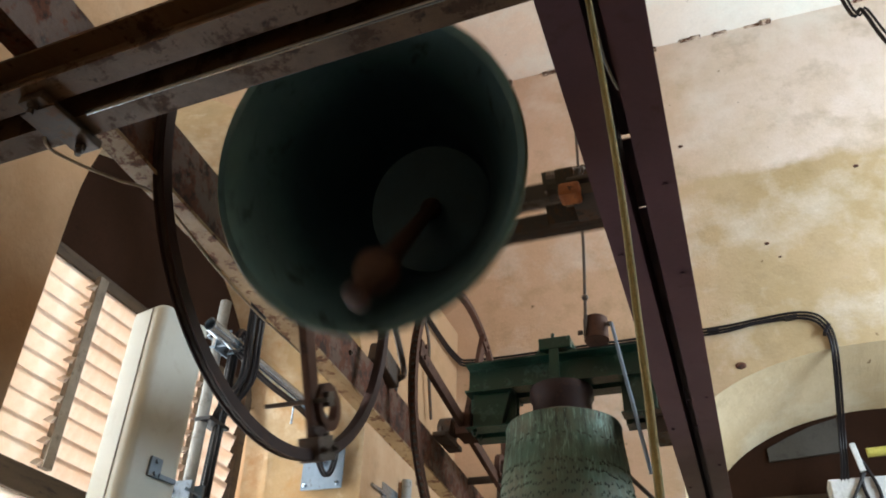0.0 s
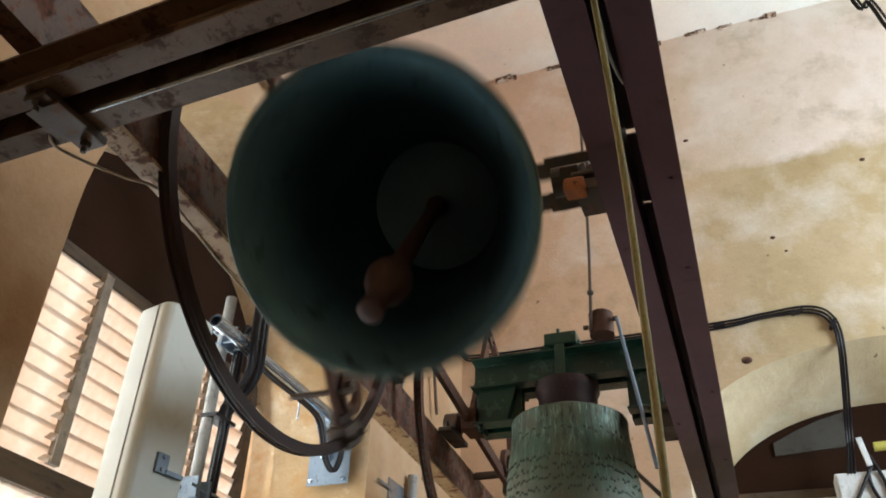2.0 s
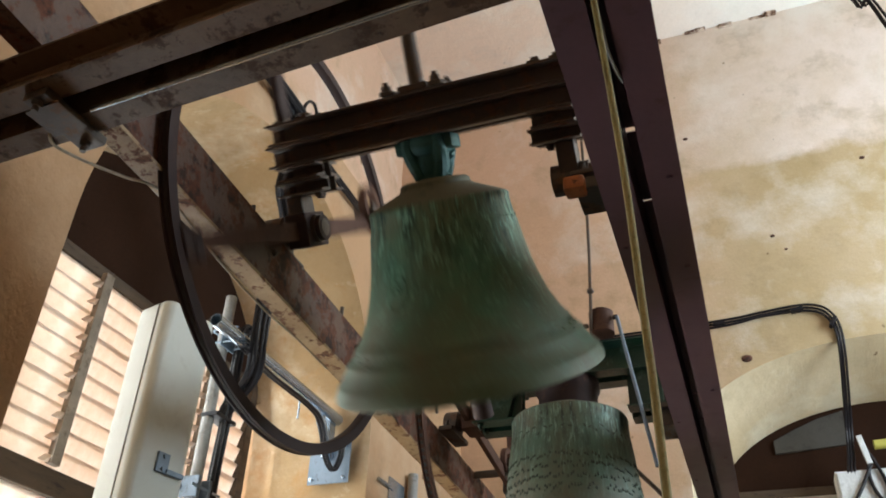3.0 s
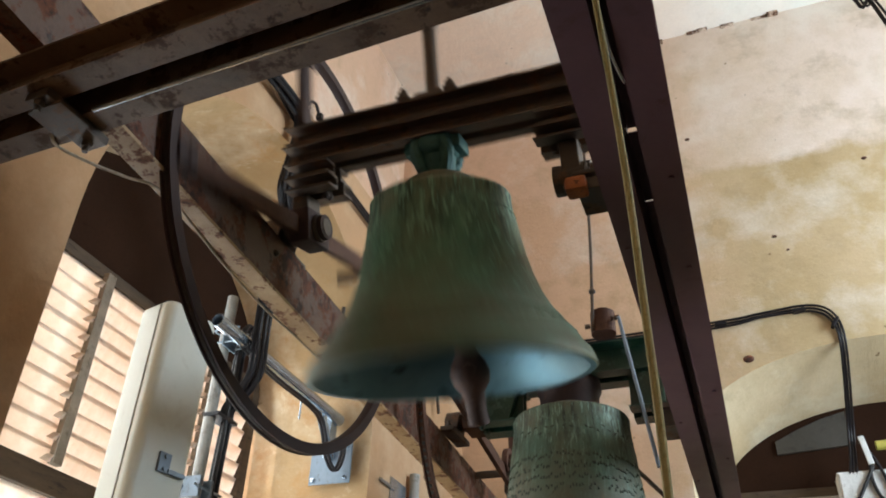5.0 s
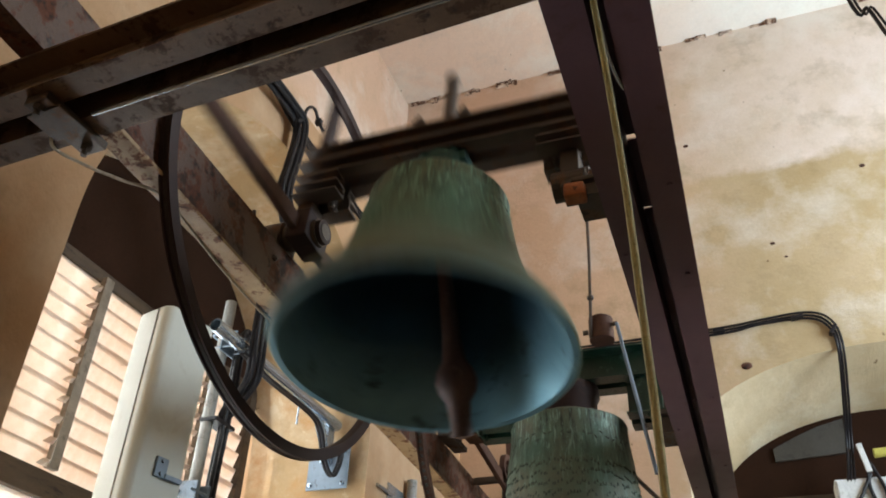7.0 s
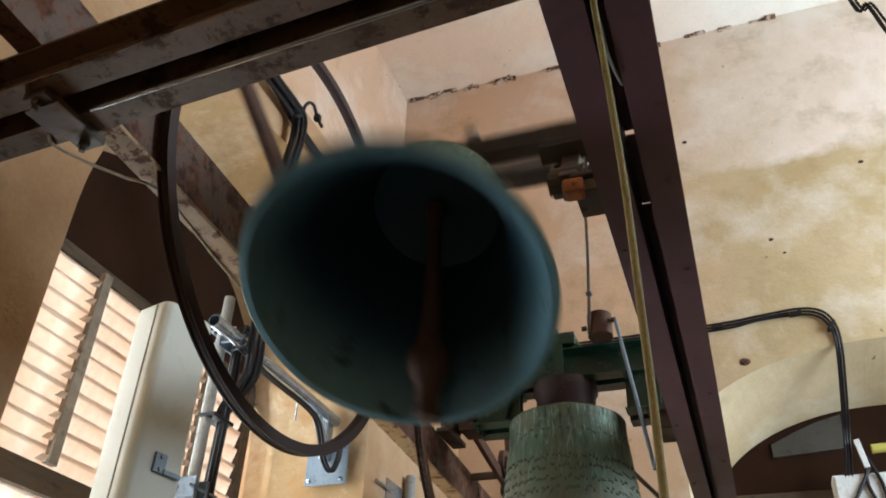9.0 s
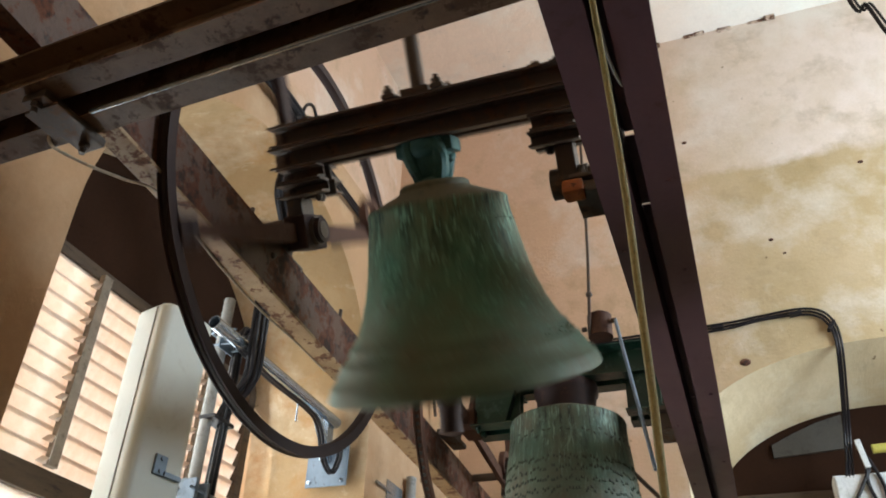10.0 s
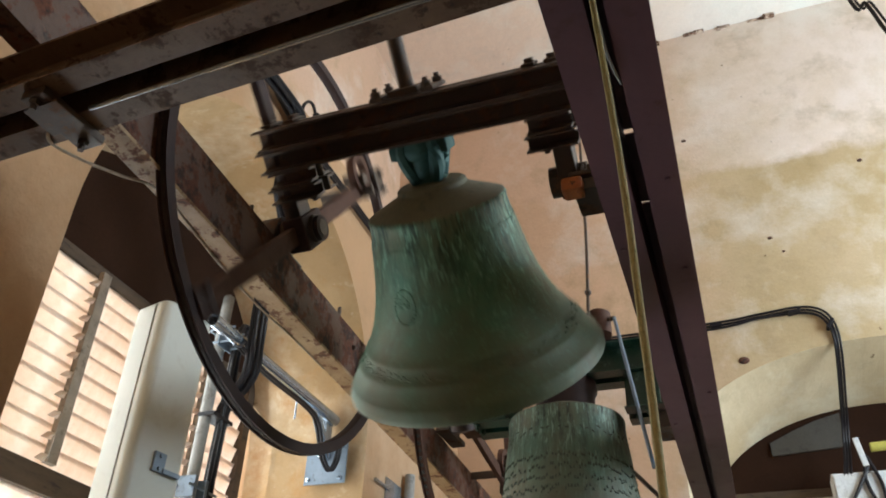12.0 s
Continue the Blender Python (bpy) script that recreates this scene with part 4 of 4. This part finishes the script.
cord(bm, [(0.72, 3.0, 8.03), (0.82, 3.0, 4.9), (0.90, 3.0, 4.59), (0.94, 3.0, 4.40), (1.02, 3.0, 4.1), (1.13, 3.0, 3.4), (1.18, 3.0, 2.0)], 0.006)
tagged(part("hanging_cable", bm, RUBBER), "dark cables hanging down from the ceiling", "cable")


# ---- aerial and its mast in the west arch ----
def aerial():
    top = empty("panel_aerial", pose(-2.293, 2.625, 1.9, 0, 0, 80), "tall off-white panel aerial with rounded edges on a pole", "antenna")
    bm = bmesh.new()
    w, d, h = 0.145, 0.2, 1.35
    prof = []
    for cx, cy, r, a0, a1 in ((w - 0.03, d / 2 - 0.02, 0.02, 0, 90), (-w + 0.03, d / 2 - 0.02, 0.02, 90, 180), (-w + 0.045, -d / 2 + 0.045, 0.045, 180, 270), (w - 0.045, -d / 2 + 0.045, 0.045, 270, 360)):
        for k in range(7):
            a = radians(a0 + (a1 - a0) * k / 6)
            prof.append((cx + r * math.cos(a), cy + r * math.sin(a)))
    levels = [(0.0, 0.94), (0.012, 1.0), (h - 0.03, 1.0), (h - 0.01, 0.97), (h, 0.9)]
    rows = [[bm.verts.new((x * k, y * k, z)) for x, y in prof] for z, k in levels]
    for a, b in zip(rows, rows[1:]):
        for i in range(len(prof)):
            j = (i + 1) % len(prof)
            bm.faces.new((a[i], a[j], b[j], b[i]))
    bm.faces.new(rows[0])
    bm.faces.new(rows[-1])
    part("radome", bm, RADOME, top, smooth=True)
    part("seam", box(bmesh.new(), -w - 0.0025, -w + 0.006, -0.036, -0.031, 0.01, h - 0.015), GREY, top, "thin dark seam")
    bm = bmesh.new()
    box(bm, -0.03, 0.03, -d / 2 - 0.012, -d / 2 + 0.004, 0.62, 0.7, 0.003)
    box(bm, 0.02, 0.11, -d / 2 - 0.02, -d / 2 - 0.001, 0.62, 0.64, 0.003)
    for z in (0.635, 0.685):
        bolt(bm, (0, -d / 2 - 0.012, z), (0, -1, 0), 0.009, 0.008)
    part("clamp", bm, ZINC, top, "galvanised clamp bracket")
    return top


aerial()
mast = empty("aerial_mast", pose(-2.505, 3.245, 1.0), "grey steel mast pole with cables strapped on", "mast")
part("pole", tube(bmesh.new(), (0, 0, 0), (0, 0, 2.73), 0.03, 20), GREY, mast, smooth=True)
for k, (dx, dy) in enumerate(((0.03, 0.07), (0.05, 0.1), (0.0, 0.12), (0.06, 0.05))):
    part("feeder_cable", cord(bmesh.new(), [(dx, dy, 0), (dx + 0.01, dy, 1.0), (dx - 0.01, dy + 0.01, 1.7), (dx + 0.01, dy, 2.2), (dx, dy + 0.02, 2.5), (dx - 0.02, dy + 0.1, 2.62), (dx + 0.02, dy + 0.2, 2.5)], 0.0125), RUBBER, mast)
rng = random.Random(21)
BUNDLE = [(0.385, -0.551, 3.784), (0.385, -0.333, 3.79), (0.385, -0.212, 3.77), (0.385, -0.19, 3.64), (0.385, -0.22, 3.413), (0.385, -0.242, 3.201), (0.3, -0.02, 3.1), (0.2, 0.03, 2.85), (0.19, 0.04, 2.66), (0.18, 0.06, 2.45), (0.15, 0.1, 2.28), (0.07, 0.08, 2.13), (0.035, 0.06, 2.04)]
for k in range(7):
    a, b, c = rng.uniform(-0.03, 0.03), rng.uniform(-0.035, 0.035), rng.uniform(-0.02, 0.02)
    part("feeder_cable", cord(bmesh.new(), [(x + a, y + b, z + c) if 2.06 < z < 4.1 else (x + a * 0.4, y + b * 0.5, z) for x, y, z in BUNDLE], 0.0125), RUBBER, mast)
bm = bmesh.new()
box(bm, -0.02, 0.075, -0.035, 0.14, 2.03, 2.05, 0.004)
part("cable_strap", bm, RUBBER, mast)
for z in (1.62,):
    bm = bmesh.new()
    box(bm, -0.05, 0.06, -0.055, -0.035, z, z + 0.1, 0.003)
    box(bm, -0.05, 0.06, 0.035, 0.055, z, z + 0.1, 0.003)
    for x in (-0.04, 0.05):
        tube(bm, (x, -0.09, z + 0.05), (x, 0.14, z + 0.05), 0.007, 10)
        bolt(bm, (x, -0.055, z + 0.05), (0, -1, 0), 0.012, 0.01)
    part("pole_clamp", bm, ZINC, mast, "galvanised pole clamp")
bm = bmesh.new()
for z in (2.43, 2.51):
    cord(bm, [(0.11, -0.045, z), (-0.03, -0.045, z), (-0.045, 0.0, z), (-0.03, 0.045, z), (0.11, 0.045, z)], 0.006)
box(bm, 0.028, 0.036, -0.06, 0.06, 2.41, 2.53, 0.002)
part("u_bolt", bm, ZINC, mast, "galvanised clamp bolts round the pole")
arm = empty("mast_arm", pose(-2.433, 4.425, 3.27), "shiny galvanised stand-off arm bolted to the arch reveal", "bracket")
bm = box(bmesh.new(), -0.14, 0.14, -0.012, -0.001, -0.22, 0.04, 0.003)
part("wall_plate", bm, ZINC, arm, "dull blue-grey zinc plate")
for x in (-0.11, 0.11):
    for z in (-0.19, 0.01):
        part("plate_bolt", bolt(bmesh.new(), (x, -0.012, z), (0, -1, 0), 0.014, 0.012, 0.012), GALV, arm)
bm = tube(bmesh.new(), (0.03, -0.01, 0.185), (0.03, -1.4, 0.19), 0.036, 24, cap=False)
tube(bm, (0.03, -0.01, 0.185), (0.03, -1.399, 0.19), 0.031, 24, cap=False)
part("arm_tube", bm, GALV, arm, smooth=True)
part("tube_lip", turned(ring(bmesh.new(), [(0.0365, -0.004), (0.0365, 0.004), (0.0305, 0.004), (0.0305, -0.004)], 24), Matrix.Translation((0.03, -1.4, 0.19)) @ Matrix.Rotation(math.pi / 2, 4, "Z")), GALV, arm)
bm = bmesh.new()
tube(bm, (0, -0.012, -0.06), (0, -0.2, 0.15), 0.03, 16)
box(bm, -0.02, 0.02, -0.09, -0.012, -0.08, 0.2, 0.004)
part("gusset", bm, GALV, arm)
bm = tube(bmesh.new(), (0, -0.07, 0.2), (0, -0.03, 0.2), 0.045, 20)
part("end_cap", bm, GALV, arm, smooth=True)
for z, y in ((0.1, -0.95), (0.1, -0.45)):
    bm = bmesh.new()
    tube(bm, (0, y, 0.03), (0, y, 0.24), 0.006, 8)
    bolt(bm, (0, y, 0.24), (0, 0, 1), 0.013, 0.012)
    part("clamp_bolt", bm, GALV, arm)
bm = bmesh.new()
for dx in (0.04, 0.06):
    cord(bm, [(dx + 0.02, -1.2, 0.13), (dx + 0.02, -0.9, 0.1), (dx + 0.02, -0.45, 0.1), (dx + 0.01, -0.28, 0.06), (dx, -0.16, -0.1), (dx + 0.03, -0.1, -0.17), (dx + 0.07, -0.1, -0.1), (dx + 0.08, -0.1, 0.02)], 0.011)
part("looped_cable", bm, RUBBER, arm, "black cable looped on the arm")

# ---- cabinet and small gear under the north arch ----
box_top = empty("junction_box", pose(0.78, YN + 0.6, 3.36), "pale enamelled junction box with black cables", "box")
part("case", box(bmesh.new(), -0.17, 0.3, -0.1, 0.1, 0, 0.24, 0.012), WHITE, box_top)
part("lid", box(bmesh.new(), -0.155, 0.285, -0.112, -0.1, 0.015, 0.225, 0.004), WHITE, box_top)
for pts in ([(0.87, 3.72), (0.84, 3.52), (0.89, 3.36), (1.0, 3.38), (1.15, 3.44)], [(0.88, 3.7), (0.94, 3.48), (0.92, 3.28), (0.82, 3.1)], [(0.87, 3.62), (0.76, 3.44), (0.66, 3.28), (0.6, 3.1)]):
    bm = cord(bmesh.new(), [(x, YN + 0.47, z) for x, z in pts], 0.013)
    tagged(part("box_cable", bm, RUBBER), "black cable looping over the pale junction box", "cable", "box cables")
bm = turned(box(bmesh.new(), -0.02, 0.02, -0.012, 0.012, 0, 0.22, 0.004), pose(0.86, YN + 0.44, 3.62, 0, -8, 0))
tagged(part("cable_bracket", bm, WHITE), "small pale bracket holding the cables", "bracket")
bm = tube(bmesh.new(), (0.92, YN + 0.45, 3.76), (1.2, YN + 0.45, 3.77), 0.035, 14)
tagged(part("yellow_conduit", bm, surface("yellow_pvc", (0.5, 0.45, 0.08), (0.56, 0.5, 0.12), (0.3, 0.25, 0.06), 0.5), smooth=True), "short length of yellow plastic conduit", "conduit")


# ---- motion ----
PERIOD, FIRST = 2.113, 0.15


def swing(t):
    w = 2 * math.pi * (t - FIRST) / PERIOD
    return -3.7 - 69.3 * math.cos(w)


def clapper_swing(t):
    """The clapper leans on the lower side of the lip, then flies across to the other."""
    p = (t - FIRST) % PERIOD
    return float(np.interp(p, [0.0, 0.12, 0.25, 0.4, 0.5, 0.62, 0.75, 0.85, 0.95, 1.056, 1.3, 1.45, 1.57, 1.75, 1.87, 1.96, PERIOD], [30, 31, 32.5, 33, 32, 21, 4, -14, -24, -28, -26, -14, 0, 12, 22, 30, 30]))


def clapper_sway(t):
    """Its small sideways play, largest when the bell hangs out on one side."""
    p = (t - FIRST) % PERIOD
    return float(np.interp(p, [0.0, 0.04, 0.24, 0.45, 1.7, 1.96, PERIOD], [7, 9, 5, 0, 0, 2, 7]))


def motions():
    times = [i / 10 for i in range(121)]
    walk(bell_1, [(t, pose(-0.815, 2.032, 3.124, swing(t))) for t in times])
    walk(clapper, [(t, pose(0, 0, -0.03, clapper_swing(t), clapper_sway(t))) for t in times])


motions()
